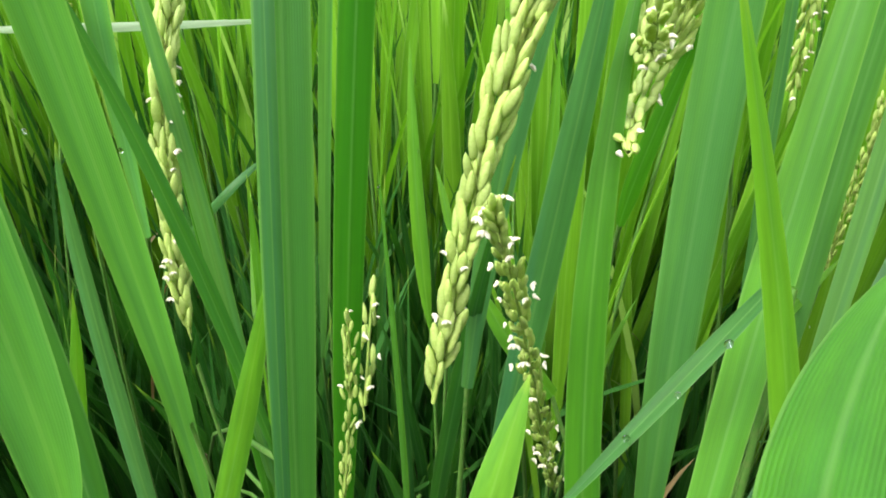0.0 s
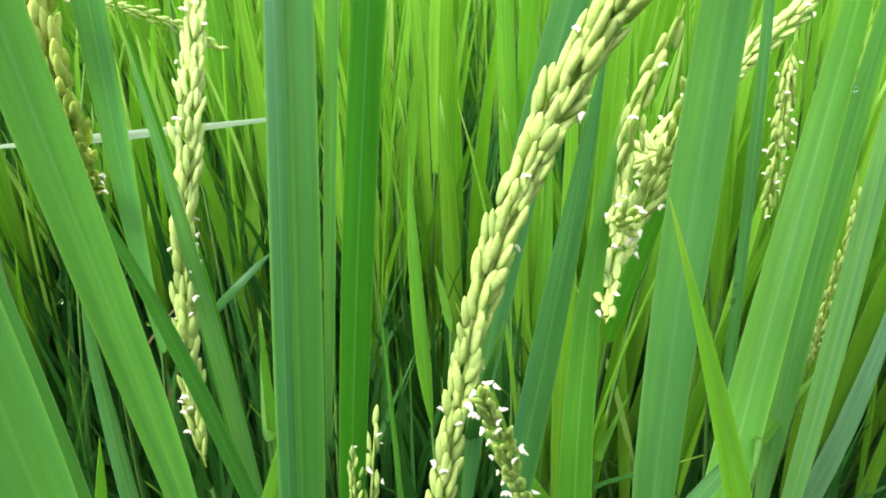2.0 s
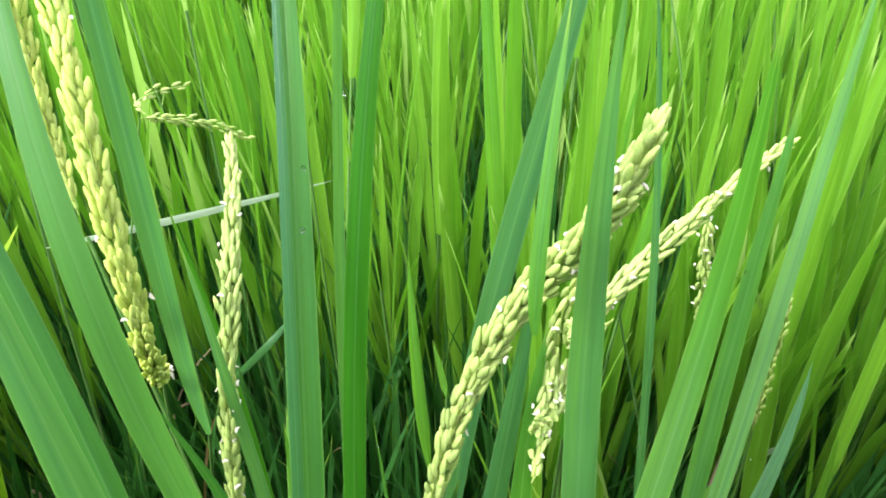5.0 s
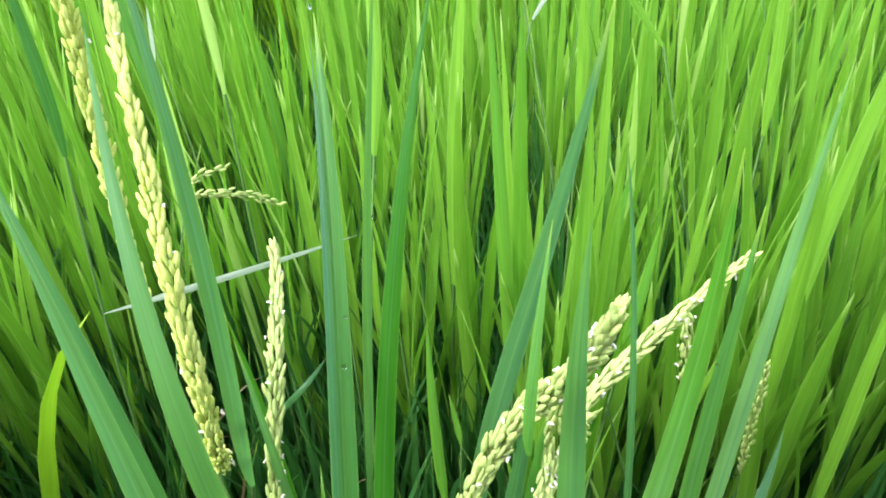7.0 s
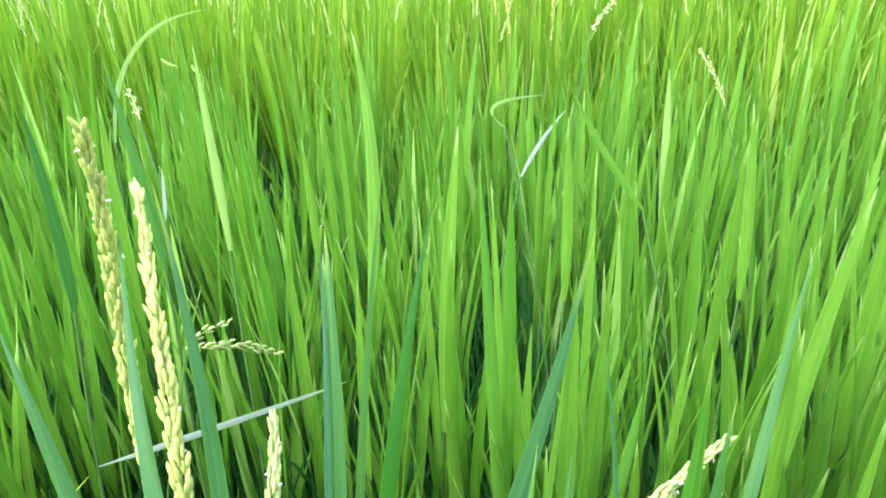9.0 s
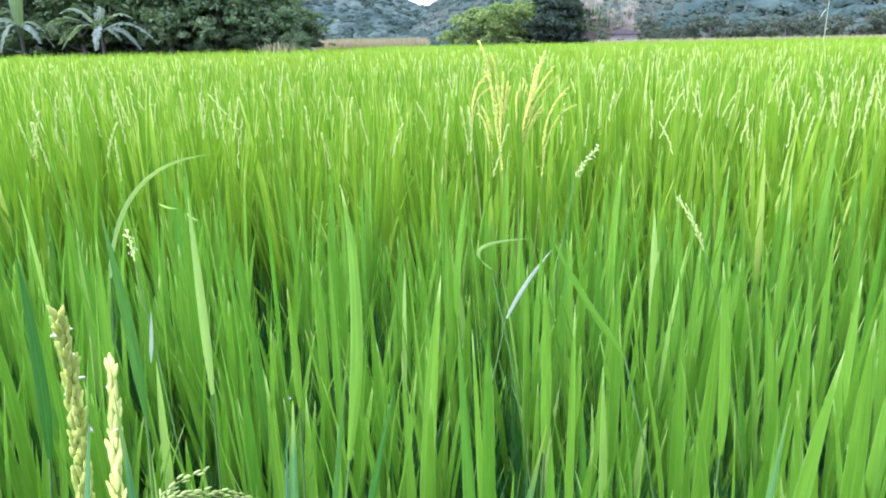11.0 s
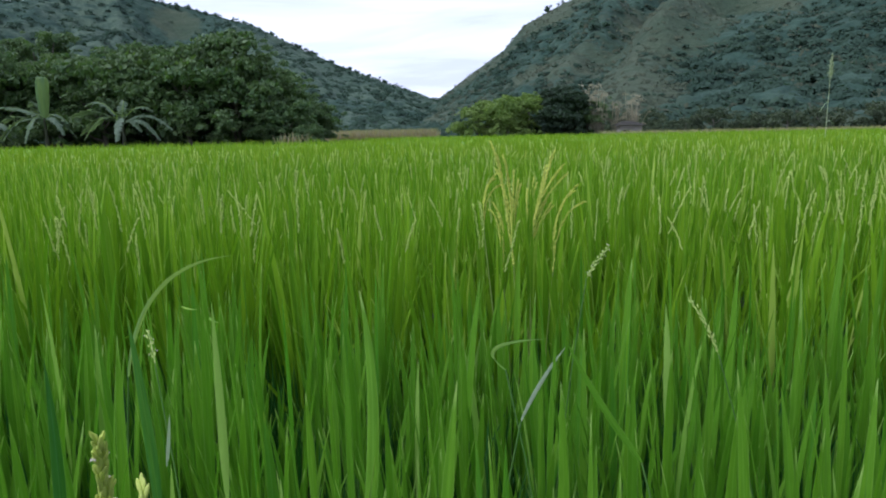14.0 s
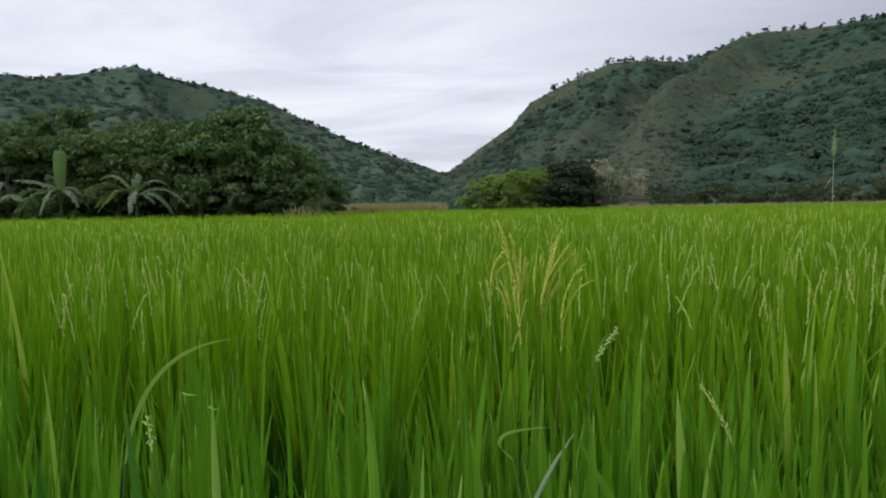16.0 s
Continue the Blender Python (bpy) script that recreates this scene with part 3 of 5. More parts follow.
# ---- trees, banana plants, bushes, hut beyond the field ----
def tree(x, y, height, spread, leaf_mat=TREE_LEAF, label="leafy dark green tree at the field's edge", low=0.04, clumps=58, per=130, lean=0.0, name="tree", category="tree", group="trees at the field's edge"):
    t = thing(name, (x, y, float(lie(x, y))), label, category, group)
    top = (lean * height, 0, height * 0.8)
    part("trunk", mesh_of("trunk", *tube_arrays(bend((0, 0, -0.1), (lean * height * 0.2, 0.1, height * 0.4), top, 9), np.linspace(0.035 * height, 0.008 * height, 9), 8), BARK), t)
    c, r, limbs = [], [], []
    boughs = max(7, clumps // 4)
    for i in range(boughs):
        a, k = 2.4 * i + rng.uniform(-0.5, 0.5), (i + rng.uniform(0.1, 0.9)) / boughs
        z = height * (low + (0.90 - low) * k ** 0.8)
        wide = spread * (0.45 + 0.55 * math.sin(math.pi * min(1, 0.25 + 0.75 * k))) * rng.uniform(0.45, 0.95)
        p = np.array([lean * z + wide * math.cos(a), wide * math.sin(a), z])
        big = spread * rng.uniform(0.42, 0.62)
        for _ in range(7):
            q = p + unit(rng.standard_normal(3)) * big * rng.uniform(0.3, 0.9) * np.array([1.15, 1.15, 0.55])
            c.append(q), r.append(big * rng.uniform(0.38, 0.66))
        for _ in range(4):
            # loose sprays past the crown's outline
            q = p + unit(np.array([math.cos(a), math.sin(a), 0.35]) + 0.7 * rng.standard_normal(3)) * big * rng.uniform(0.95, 1.45)
            q[2] = min(q[2], height * rng.uniform(0.84, 0.98))
            c.append(q), r.append(big * rng.uniform(0.13, 0.26))
        q = np.array([lean * z * 0.6, 0, z * 0.62])
        limbs.append((bend(q, (q + p) / 2 + np.array([0, 0, -0.05 * height]), p, 5), np.linspace(0.013 * height, 0.004 * height, 5)))
    for line, thick in limbs:
        part("limb", mesh_of("limb", *tube_arrays(line, thick, 5), BARK), t)
    part("crown", mesh_of("crown", *leaf_clumps(c, r, per, 0.185, 0.7), leaf_mat, smooth=False), t)
    return t


for row in ((-41, 50, 7.5, 3.6), (-36, 52, 8.0, 3.4), (-31.5, 53, 7.4, 3.2), (-27.5, 52, 7.6, 3.2), (-24.0, 53, 8.2, 3.3), (-20.8, 51, 7.7, 3.0), (-17.6, 52, 8.6, 3.3), (-14.8, 53, 5.2, 2.2), (-12.6, 55, 3.6, 1.8), (-11.6, 49, 1.9, 1.0)):
    tree(row[0], row[1], row[2], row[3], lean=rng.uniform(-0.06, 0.06))
for x, y, high, wide in ((-38.5, 57, 7.6, 3.6), (-33.0, 58, 7.4, 3.4), (-28.6, 57, 7.4, 3.4), (-24.6, 58, 7.8, 3.4), (-20.6, 57, 7.4, 3.2), (-16.8, 58, 6.8, 3.0), (-13.4, 50.5, 3.4, 2.0)):
    tree(x, y, high, wide, low=0.05, lean=rng.uniform(-0.05, 0.05))
tree(-34.0, 56, 10.2, 2.2, low=0.7, label="tall thin tree with a small high crown", clumps=14)
# light bushes, a dark mango-like tree and dry scrub across the field
tree(-0.3, 82, 4.4, 2.3, BUSH_LEAF, "yellowish green bush beyond the rice", 0.08, 44, 110, name="bush", category="bush", group="bushes beyond the field")
tree(2.9, 81, 4.9, 2.7, BUSH_LEAF, "broad light green bush beyond the rice", 0.08, 50, 110, name="bush", category="bush", group="bushes beyond the field")
tree(5.5, 83, 5.6, 2.4, BUSH_LEAF, "light green bush with upright shoots", 0.08, 40, 110, name="bush", category="bush", group="bushes beyond the field")
tree(9.3, 82, 6.0, 2.9, DARK_LEAF, "dense very dark green round tree", 0.02, 64, 150)
tree(12.2, 84, 5.0, 2.4, TREE_LEAF, "dark green tree beside the hut", 0.1, 22, 110)
for i in range(17):
    x = 17 + i * 2.9 + rng.uniform(-0.9, 0.9)
    tree(x, 92 + rng.uniform(-2, 5), rng.uniform(1.8, 4.4), rng.uniform(1.8, 3.0), SCRUB_LEAF, "low scrubby green tree at the foot of the hill", 0.0, 24, 80)


def dry_shrub(x, y, h):
    """A nearly bare shrub: thin pale stalks with a few withered sprays."""
    t = thing("dry_shrub", (x, y, float(lie(x, y))), "bare pale brown shrub of dry stalks", "shrub", "dry shrubs by the hut")
    tips = []
    for _ in range(26):
        p0 = np.array([rng.uniform(-0.25, 0.25), rng.uniform(-0.25, 0.25), 0])
        p2 = p0 + np.array([rng.normal(0, 0.10 * h), rng.normal(0, 0.10 * h), rng.uniform(0.35, 1.0) * h])
        part("stalk", mesh_of("stalk", *tube_arrays(bend(p0, (p0 + p2) / 2 + (rng.normal(0, 0.2), 0, 0.06 * h), p2, 5), np.linspace(0.035, 0.012, 5), 4), TASSEL), t)
        tips.append(p2)
    tagged(part("spray", mesh_of("spray", *leaf_clumps(np.array(tips) * (1, 1, 0.92), np.full(26, 0.065 * h), 34, 0.17), TASSEL, smooth=False), t), "withered pale leaves", kind="stuff")


for x, y, h in ((12.7, 82, 6.6), (13.4, 83, 6.0), (16.9, 83, 5.6), (15.4, 84, 4.6), (17.6, 84, 4.6)):
    dry_shrub(x, y, h)


def hut(x, y):
    h = thing("hut", (x, y, float(lie(x, y))), "small grey hut with a low thatched roof", "hut")
    bm = bmesh.new()
    bmesh.ops.create_cube(bm, size=1, matrix=Matrix.Translation((0, 0, 0.85)) @ Matrix.Diagonal((2.3, 2.0, 1.8, 1)))
    bmesh.ops.bevel(bm, geom=bm.edges[:], offset=0.03, segments=1)
    me = bpy.data.meshes.new("wall")
    bm.to_mesh(me), bm.free(), me.materials.append(PLANK)
    part("wall", me, h)
    bm = bmesh.new()
    v = [bm.verts.new(p) for p in ((-1.45, -1.4, 1.72), (1.5, -1.4, 1.66), (1.5, 1.4, 1.66), (-1.45, 1.4, 1.72), (-0.6, 0, 2.2), (0.5, 0, 2.16))]
    for f in ((0, 1, 5, 4), (2, 3, 4, 5), (1, 2, 5), (3, 0, 4), (3, 2, 1, 0)):
        bm.faces.new([v[i] for i in f])
    me = bpy.data.meshes.new("roof")
    bm.to_mesh(me), bm.free(), me.materials.append(THATCH)
    part("roof", me, h)
    bm = bmesh.new()
    bmesh.ops.create_cube(bm, size=1, matrix=Matrix.Translation((-0.5, -1.03, 0.6)) @ Matrix.Diagonal((0.7, 0.06, 1.2, 1)))
    me = bpy.data.meshes.new("door")
    bm.to_mesh(me), bm.free(), me.materials.append(THATCH)
    part("door", me, h, "dark doorway boards")


hut(15.9, 79)


def banana_plant(x, y, leaves, stem_height, label):
    b = thing("banana_plant", (x, y, float(lie(x, y))), label, "banana plant", "banana plants before the trees")
    part("stem", mesh_of("stem", *tube_arrays(bend((0, 0, -0.1), (0.05, 0, stem_height / 2), (0, 0, stem_height)), np.linspace(0.16, 0.09, 8), 9), BANANA_STEM), b)
    for angle, reach, rise, sag, wide, pale in leaves:
        a = radians(angle)
        dx, dy = math.cos(a), math.sin(a)
        droop = 0.0 if pale else rng.uniform(0.1, 0.5)
        p0, p2 = np.array((0, 0, stem_height * (0.66 if pale else rng.uniform(0.82, 0.98)))), np.array((dx * reach, dy * reach, stem_height + rise - droop))
        p1 = np.array((dx * reach * 0.5, dy * reach * 0.5, stem_height + max(rise, 0) + sag * 1.1 + droop * 0.7))
        side = np.array((-dy, dx, 0.2) if abs(reach) > 0.4 else (1, 0.2, 0))
        if pale:
            part("leaf", mesh_of("leaf", *blade_arrays(p0, p1, p2, [wide * 0.9], side, 14, 0.22, 0.25, 0.45, 3.6), BANANA_PALE), b, "upright pale new leaf")
            continue
        # an old leaf: a stout rib with the blade torn into strips that hang on both sides
        k = np.linspace(0.16, 0.99, 26)[:, None]
        line = (1 - k) ** 2 * p0 + 2 * k * (1 - k) * p1 + k * k * p2
        ahead = unit((1 - k) * (p1 - p0) + k * (p2 - p1))
        half = wide * 0.62 * np.sin(np.pi * np.clip(0.10 + 0.86 * k, 0, 1)) ** 0.6
        strips = [tube_arrays(bend(p0, p1, p2, 9), np.linspace(0.05, 0.012, 9), 5)]
        for way in (-1, 1):
            hang = rng.uniform(-0.75, -0.1) * np.ones((26, 1)) + rng.normal(0, 0.16, (26, 1))
            tip = line + (way * unit(side) + ahead * 0.45 + np.array([0, 0, 1]) * hang) * half * rng.uniform(0.75, 1.1, (26, 1))
            strips.append(blade_arrays(line, (line + tip) / 2 + (0, 0, 0.04), tip, np.full(26, 1.25 * reach / 26 + 0.03), ahead, 3, 0.0, 0.9, 0.3, 3.0))
        part("leaf", mesh_of("leaf", *joined(strips), BANANA), b)


banana_plant(-29.2, 47.5, [(90, 0.15, 2.6, 0.4, 0.95, True), (178, 3.3, 0.9, -0.1, 0.62, False), (184, 3.5, -0.4, 0.5, 0.66, False), (5, 1.6, 0.0, 0.4, 0.52, False), (168, 1.2, 1.1, 0.3, 0.5, False), (202, 2.6, -1.2, 0.4, 0.6, False), (340, 1.7, -0.9, 0.4, 0.5, False), (150, 2.2, 0.4, 0.3, 0.55, False), (195, 2.9, -1.0, 0.1, 0.6, False), (15, 1.9, -1.1, 0.3, 0.55, False), (250, 1.6, -1.3, 0.4, 0.6, False)], 2.8,
             "banana plant with one upright pale leaf")
banana_plant(-23.9, 47.6, [(2, 3.3, -0.4, 0.7, 0.62, False), (8, 2.0, 0.9, 0.15, 0.52, False), (176, 3.6, 0.6, 0.3, 0.6, False), (171, 2.8, 1.4, 0.1, 0.5, False), (187, 2.1, -0.4, 0.5, 0.55, False), (349, 1.4, -0.7, 0.4, 0.5, False), (85, 0.5, 1.2, 0.3, 0.5, False), (206, 2.4, -1.0, 0.5, 0.5, False), (172, 3.2, -0.7, 0.5, 0.6, False), (355, 2.6, -1.0, 0.4, 0.55, False), (280, 1.4, -1.2, 0.4, 0.6, False), (120, 1.5, 1.0, 0.2, 0.5, False)], 2.6,
             "banana plant with long drooping grey-green leaves")
banana_plant(-33.6, 47, [(0, 2.6, 0.1, 0.9, 0.7, False), (180, 2.8, 0.1, 0.9, 0.7, False), (80, 0.8, 1.4, 0.5, 0.6, False), (215, 2.0, -0.9, 0.8, 0.7, False), (20, 2.2, -0.9, 0.8, 0.7, False)], 2.0,
             "banana plant half hidden among the trees")


def maize_strip(name, x0, x1, y0, y1, n, label, height):
    x, y = rng.uniform(x0, x1, n), rng.uniform(y0, y1, n)
    z = lie(x, y)
    p0 = np.stack([x, y, z], 1)
    p2 = p0 + np.stack([rng.normal(0, 0.25, n), rng.normal(0, 0.2, n), rng.uniform(0.75, 1.05, n) * height], 1)
    p1 = (p0 + p2) / 2 + np.stack([rng.normal(0, 0.12, n), rng.normal(0, 0.1, n), np.full(n, 0.2)], 1)
    tagged(new(name, mesh_of(name, *blade_arrays(p0, p1, p2, rng.uniform(0.06, 0.16, n), rng.standard_normal((n, 3)), 3), CORN)), label, "crop", kind="stuff")


maize_strip("maize_field", -16.5, -5, 76, 86, 3600, "ripening straw-coloured maize behind the rice", 1.8)
maize_strip("reed_edge", 12, 62, 71, 76, 6000, "pale dry grass along the field's far edge", 1.2)
maize_strip("weed_edge", -13.4, -11.4, 47, 48.5, 70, "pale weeds along the field's edge", 1.5)


# ---- the rice field ----
def scatter(n, x0, x1, y0, y1, keep, tuft=0.0):
    """Places of n blades: even, or in tufts planted tuft metres apart. Gives x, y and each blade's way out of its tuft."""
    if tuft:
        cols, rows = int((x1 - x0) / tuft), int((y1 - y0) / tuft)
        i, j = rng.integers(0, cols, n), rng.integers(0, rows, n)
        shift = rng.uniform(-0.3, 0.3, (2, cols, rows))
        a, r = rng.uniform(0, 2 * math.pi, n), 0.28 * tuft * np.sqrt(rng.random(n))
        x = x0 + (i + 0.5 + shift[0, i, j]) * tuft + r * np.cos(a)
        y = y0 + (j + 0.5 + shift[1, i, j]) * tuft + r * np.sin(a)
        lift = rng.normal(0, 0.03, (cols, rows))[i, j]
    else:
        x, y, a, lift = rng.uniform(x0, x1, n), rng.uniform(y0, y1, n), rng.uniform(0, 2 * math.pi, n), np.zeros(n)
    ok = keep(x, y)
    return x[ok], y[ok], a[ok], lift[ok]


def field_blades(x, y, a, lift, wide, segments, low, tall, lean, fold=0.0):
    """Upright rice blades at the given places."""
    n = len(x)
    z = lie(x, y)
    way = a + rng.normal(0, 0.7, n)
    out = np.stack([np.cos(way), np.sin(way)], 1)
    top = tall * (1 + 0.07 * rng.standard_normal(n)) + lift + 0.05 * np.sin(x * 2.1 + 0.7 * np.sin(y * 1.3)) * np.cos(y * 1.7)
    top = np.where(rng.random(n) < 0.55, top - rng.uniform(0.04, 0.36, n), top)
    # the ripe tuft stands in a hollow of shorter rice
    top -= 0.08 * np.exp(-((x - 0.20) / 0.30) ** 2 - ((y - 2.2) / 0.5) ** 2)
    reach = np.abs(rng.normal(0, lean, n)) + 0.03 + np.where(top < tall - 0.12, rng.uniform(0.0, 2.0, n) * lean, 0)
    p0 = np.stack([x, y, z + low], 1)
    p2 = np.stack([x + out[:, 0] * reach, y + out[:, 1] * reach, z + top], 1)
    p1 = np.stack([x + out[:, 0] * reach * 0.3, y + out[:, 1] * reach * 0.3, z + low + (top - low) * rng.uniform(0.55, 0.75, n)], 1)
    side = np.stack([-out[:, 1], out[:, 0], np.zeros(n)], 1) + 0.6 * rng.standard_normal((n, 3))
    return blade_arrays(p0, p1, p2, wide * rng.uniform(0.55, 1.2, n), side, segments, fold, neck=0.8, belly=0.3, power=2.3)


def beyond(r0, r1):
    return lambda x, y: (np.hypot(x, y) >= r0) & (np.hypot(x, y) < r1) & (y < 74) & ((x > -10) | (y < 46))


def rice_field():
    tags = ("bright green rice blades standing in a dense field", "rice")
    def stand(name, n, r0, r1, x0, x1, y0, y1, wide, seg, low, lean, extra=None, fold=0.0, tuft=0.0, tall=1.0, leaf=LEAF_FIELD):
        ring = beyond(r0, r1)
        spots = scatter(n, x0, x1, y0, y1, (lambda a, b: ring(a, b) & extra(a, b)) if extra else ring, tuft)
        tagged(new(name, mesh_of(name, *field_blades(*spots, wide, seg, low, tall, lean, fold), leaf)), *tags, kind="stuff")
    # the near stand leaves out what grows plant by plant, and the camera's own place
    seen = lambda x, y: (y > -0.13) & (np.abs(x) < np.maximum(0.30, 0.75 * y + 0.16)) & (y < 2.0)
    clear = lambda x, y: ~seen(x, y) & (np.hypot(x - 0.03, y + 0.03) > 0.30) & (y > -4)
    stand("rice_blades_near", 34000, 0.0, 4.0, -4, 4, -4, 4, 0.0205, 6, 0.25, 0.06, clear, 0.12, 0.2)
    # an unseen, taller stand added behind the camera to shade the near leaves
    behind = lambda x, y: (y < -0.06) & (np.hypot(x - 0.03, y + 0.03) > 0.22)
    stand("rice_blades_behind", 2000, 0.0, 2.0, -0.9, 0.6, -0.8, -0.06, 0.0175, 5, 0.2, 0.02, behind, 0.12, 0.0, 1.14)
    stand("rice_blades_middle", 72000, 4.0, 10.0, -10, 10, -4, 10, 0.0235, 4, 0.35, 0.07, None, 0.0, 0.2)
    stand("rice_blades_far", 100000, 10.0, 26.0, -26, 26, -6, 26, 0.03, 3, 0.5, 0.08, leaf=LEAF_FAR)
    stand("rice_blades_distant", 100000, 26.0, 90.0, -45, 62, -6, 74, 0.045, 2, 0.55, 0.09, leaf=LEAF_FAR)


def canopy():
    xs, ys = np.linspace(-45, 62, 160), np.linspace(9, 74, 100)
    gx, gy = np.meshgrid(xs, ys)
    gz = 0.70 + lie(gx, gy) + 0.05 * rng.standard_normal(gx.shape)
    n = len(xs)
    i, j = np.meshgrid(np.arange(n - 1), np.arange(len(ys) - 1))
    k = (j * n + i).ravel()
    cx, cy = gx[j, i].ravel(), gy[j, i].ravel()
    k = k[((cx > -9) | (cy < 45)) & (np.hypot(cx, cy) > 11)]
    tagged(new("rice_canopy", mesh_of("rice_canopy", np.stack([gx, gy, gz], -1).reshape(-1, 3), np.stack([k, k + 1, k + n + 1, k + n], 1), None, CANOPY)),
           "closed green mass of lower rice leaves", "rice", kind="stuff")


rice_field()
canopy()


# ---- rice plants of the middle distance: one clump built five ways, then copied ----
def rice_clump(tillers):
    p = thing("rice_plant", (0, 0, 0), "clump of upright bright green rice leaves", "rice plant", "rice plants of the field")
    for _ in range(tillers):
        a, r = rng.uniform(0, 2 * math.pi), rng.uniform(0.005, 0.045)
        b = np.array([r * math.cos(a), r * math.sin(a), -0.02])
        high = rng.uniform(0.36, 0.62)
        t = b + np.array([b[0] * 1.2 + rng.normal(0, 0.02), b[1] * 1.2 + rng.normal(0, 0.02), high])
        part("stem", mesh_of("stem", *tube_arrays(bend(b, (b + t) / 2, t, 4), np.linspace(0.0028, 0.0019, 4), 5), STEM), p)
        for k in range(3):
            s = b + (t - b) * (1.0 - 0.22 * k)
            w = rng.uniform(0, 2 * math.pi)
            out = np.array([math.cos(w), math.sin(w), 0])
            long = rng.uniform(0.25, 0.46)
            lean = rng.uniform(0.02, 0.17) + 0.06 * k
            tip = s + out * long * lean + np.array([0, 0, long * (1 - 0.5 * lean * lean)])
            if k == 0 and tip[2] > 1.06:
                tip[2] = rng.uniform(0.96, 1.06)
            mid = s + out * long * lean * 0.28 + np.array([0, 0, (tip[2] - s[2]) * 0.6])
            side = np.array([-out[1], out[0], 0]) + 0.35 * rng.standard_normal(3)
            part("leaf", mesh_of("leaf", *blade_arrays(s, mid, tip, [rng.uniform(0.0105, 0.0200)], side, 9, 0.16, 0.35, 0.32, 2.3), LEAF_LIME if rng.random() < 0.05 else LEAF_CLUMP), p)
    return p


def rice_plants():
    kinds = [rice_clump(10) for _ in range(5)]
    spots = []
    for y in np.arange(0.72, 2.0, 0.195):
        for x in np.arange(-1.8, 1.8, 0.195):
            if abs(x) < 0.75 * y + 0.25 and not (abs(x - 0.12) < 0.10 and y < 1.0):
                spots.append((x + rng.uniform(-0.06, 0.06), y + rng.uniform(-0.045, 0.045)))
    for y, x0, x1 in ((0.50, 0.17, 0.5), (0.61, 0.12, 0.62), (0.58, -0.75, -0.42)):
        for x in np.arange(x0, x1, 0.13):
            spots.append((x + rng.uniform(-0.03, 0.03), y + rng.uniform(-0.03, 0.03)))
    for i, (x, y) in enumerate(spots):
        # shorter plants before the ripe tuft
        m = pose(x, y, -0.04 * math.exp(-((x - 0.18) / 0.22) ** 2 - ((y - 1.9) / 0.35) ** 2),  0, 0, rng.uniform(0, 360))
        if i < 5:
            kinds[i].matrix_basis = m
        else:
            copy_thing(kinds[i % 5], m)


rice_plants()


def reed():
    r = thing("tall_reed", (8.35, 18.0, float(lie(8, 18))), "tall pale reed with a feathery seed head", "reed")
    part("stalk", mesh_of("stalk", *tube_arrays(bend((0, 0, -0.05), (0.03, 0, 1.3), (0.06, 0, 2.75), 9), np.linspace(0.011, 0.005, 9), 6), REED), r)
    n = 190
    k = rng.uniform(0, 1, n)
    p0 = np.stack([0.05 + 0.02 * k, np.zeros(n), 2.34 + 0.52 * k], 1)
    a = rng.uniform(0, 2 * math.pi, n)
    wide = 0.085 * (1 - k) ** 0.7 * (0.55 + 0.45 * np.cos(k * 31)) + 0.012
    p2 = p0 + np.stack([np.cos(a) * wide, np.sin(a) * wide, rng.uniform(0.08, 0.2, n)], 1)
    part("seed_head", mesh_of("seed_head", *blade_arrays(p0, (p0 + p2) / 2 + (0, 0, 0.04), p2, np.full(n, 0.012), rng.standard_normal((n, 3)), 3), REED), r)
    for p0, p1, p2 in (((0.03, 0, 1.86), (-0.06, 0, 1.80), (-0.17, 0, 1.55)), ((0.02, 0, 1.35), (0.12, 0.05, 1.5), (0.25, 0.1, 1.3))):
        part("leaf", mesh_of("leaf", *blade_arrays(p0, p1, p2, [0.035], (0.2, 1, 0.3), 8, 0.1), LEAF_DRY), r, "withered reed leaf")


reed()


# ---- rice close to the camera ----
def near_plant(x, y, label):
    return thing("rice_plant", (x, y, 0), label, "rice plant", "rice plants close by")


def culm(plant, top, radius=0.0014):
    """The stem that carries a leaf or an ear, from the plant's foot to its top (in the world's metres)."""
    foot = plant.location
    a, b = np.array([rng.normal(0, 0.006), rng.normal(0, 0.006), -0.02]), np.array(top) - np.array(foot)
    part("stem", mesh_of("stem", *tube_arrays(bend(a, (a[0] + 0.15 * (b[0] - a[0]), a[1] + 0.15 * (b[1] - a[1]), b[2] * 0.6), b, 7), np.linspace(radius * 1.5, radius, 7), 6), STEM), plant)


def near_leaf(plant, line, width, turn, rise, mat, stem=True, neck=0.45):
    """One blade along a bent line (base, one or two pulls, tip, in the world's metres), width in millimetres, turn, rise: the bearing and slope across it."""
    foot = np.array(plant.location)
    a, r = radians(turn), radians(rise)
    if stem:
        culm(plant, line[0])
    data = blade_arrays(*[np.array(p) - foot for p in (line[0], line[1], line[-1])], [width / 1000 * 1.04], (math.cos(a) * math.cos(r), math.sin(a) * math.cos(r), math.sin(r)), 18, 0.2, neck, 0.3, 2.3, None if len(line) == 3 else np.array(line[2]) - foot)
    part("leaf", mesh_of("leaf", *data, mat), plant, {"LEAF_DRY": "pale dry leaf"}.get(mat.name, ""))


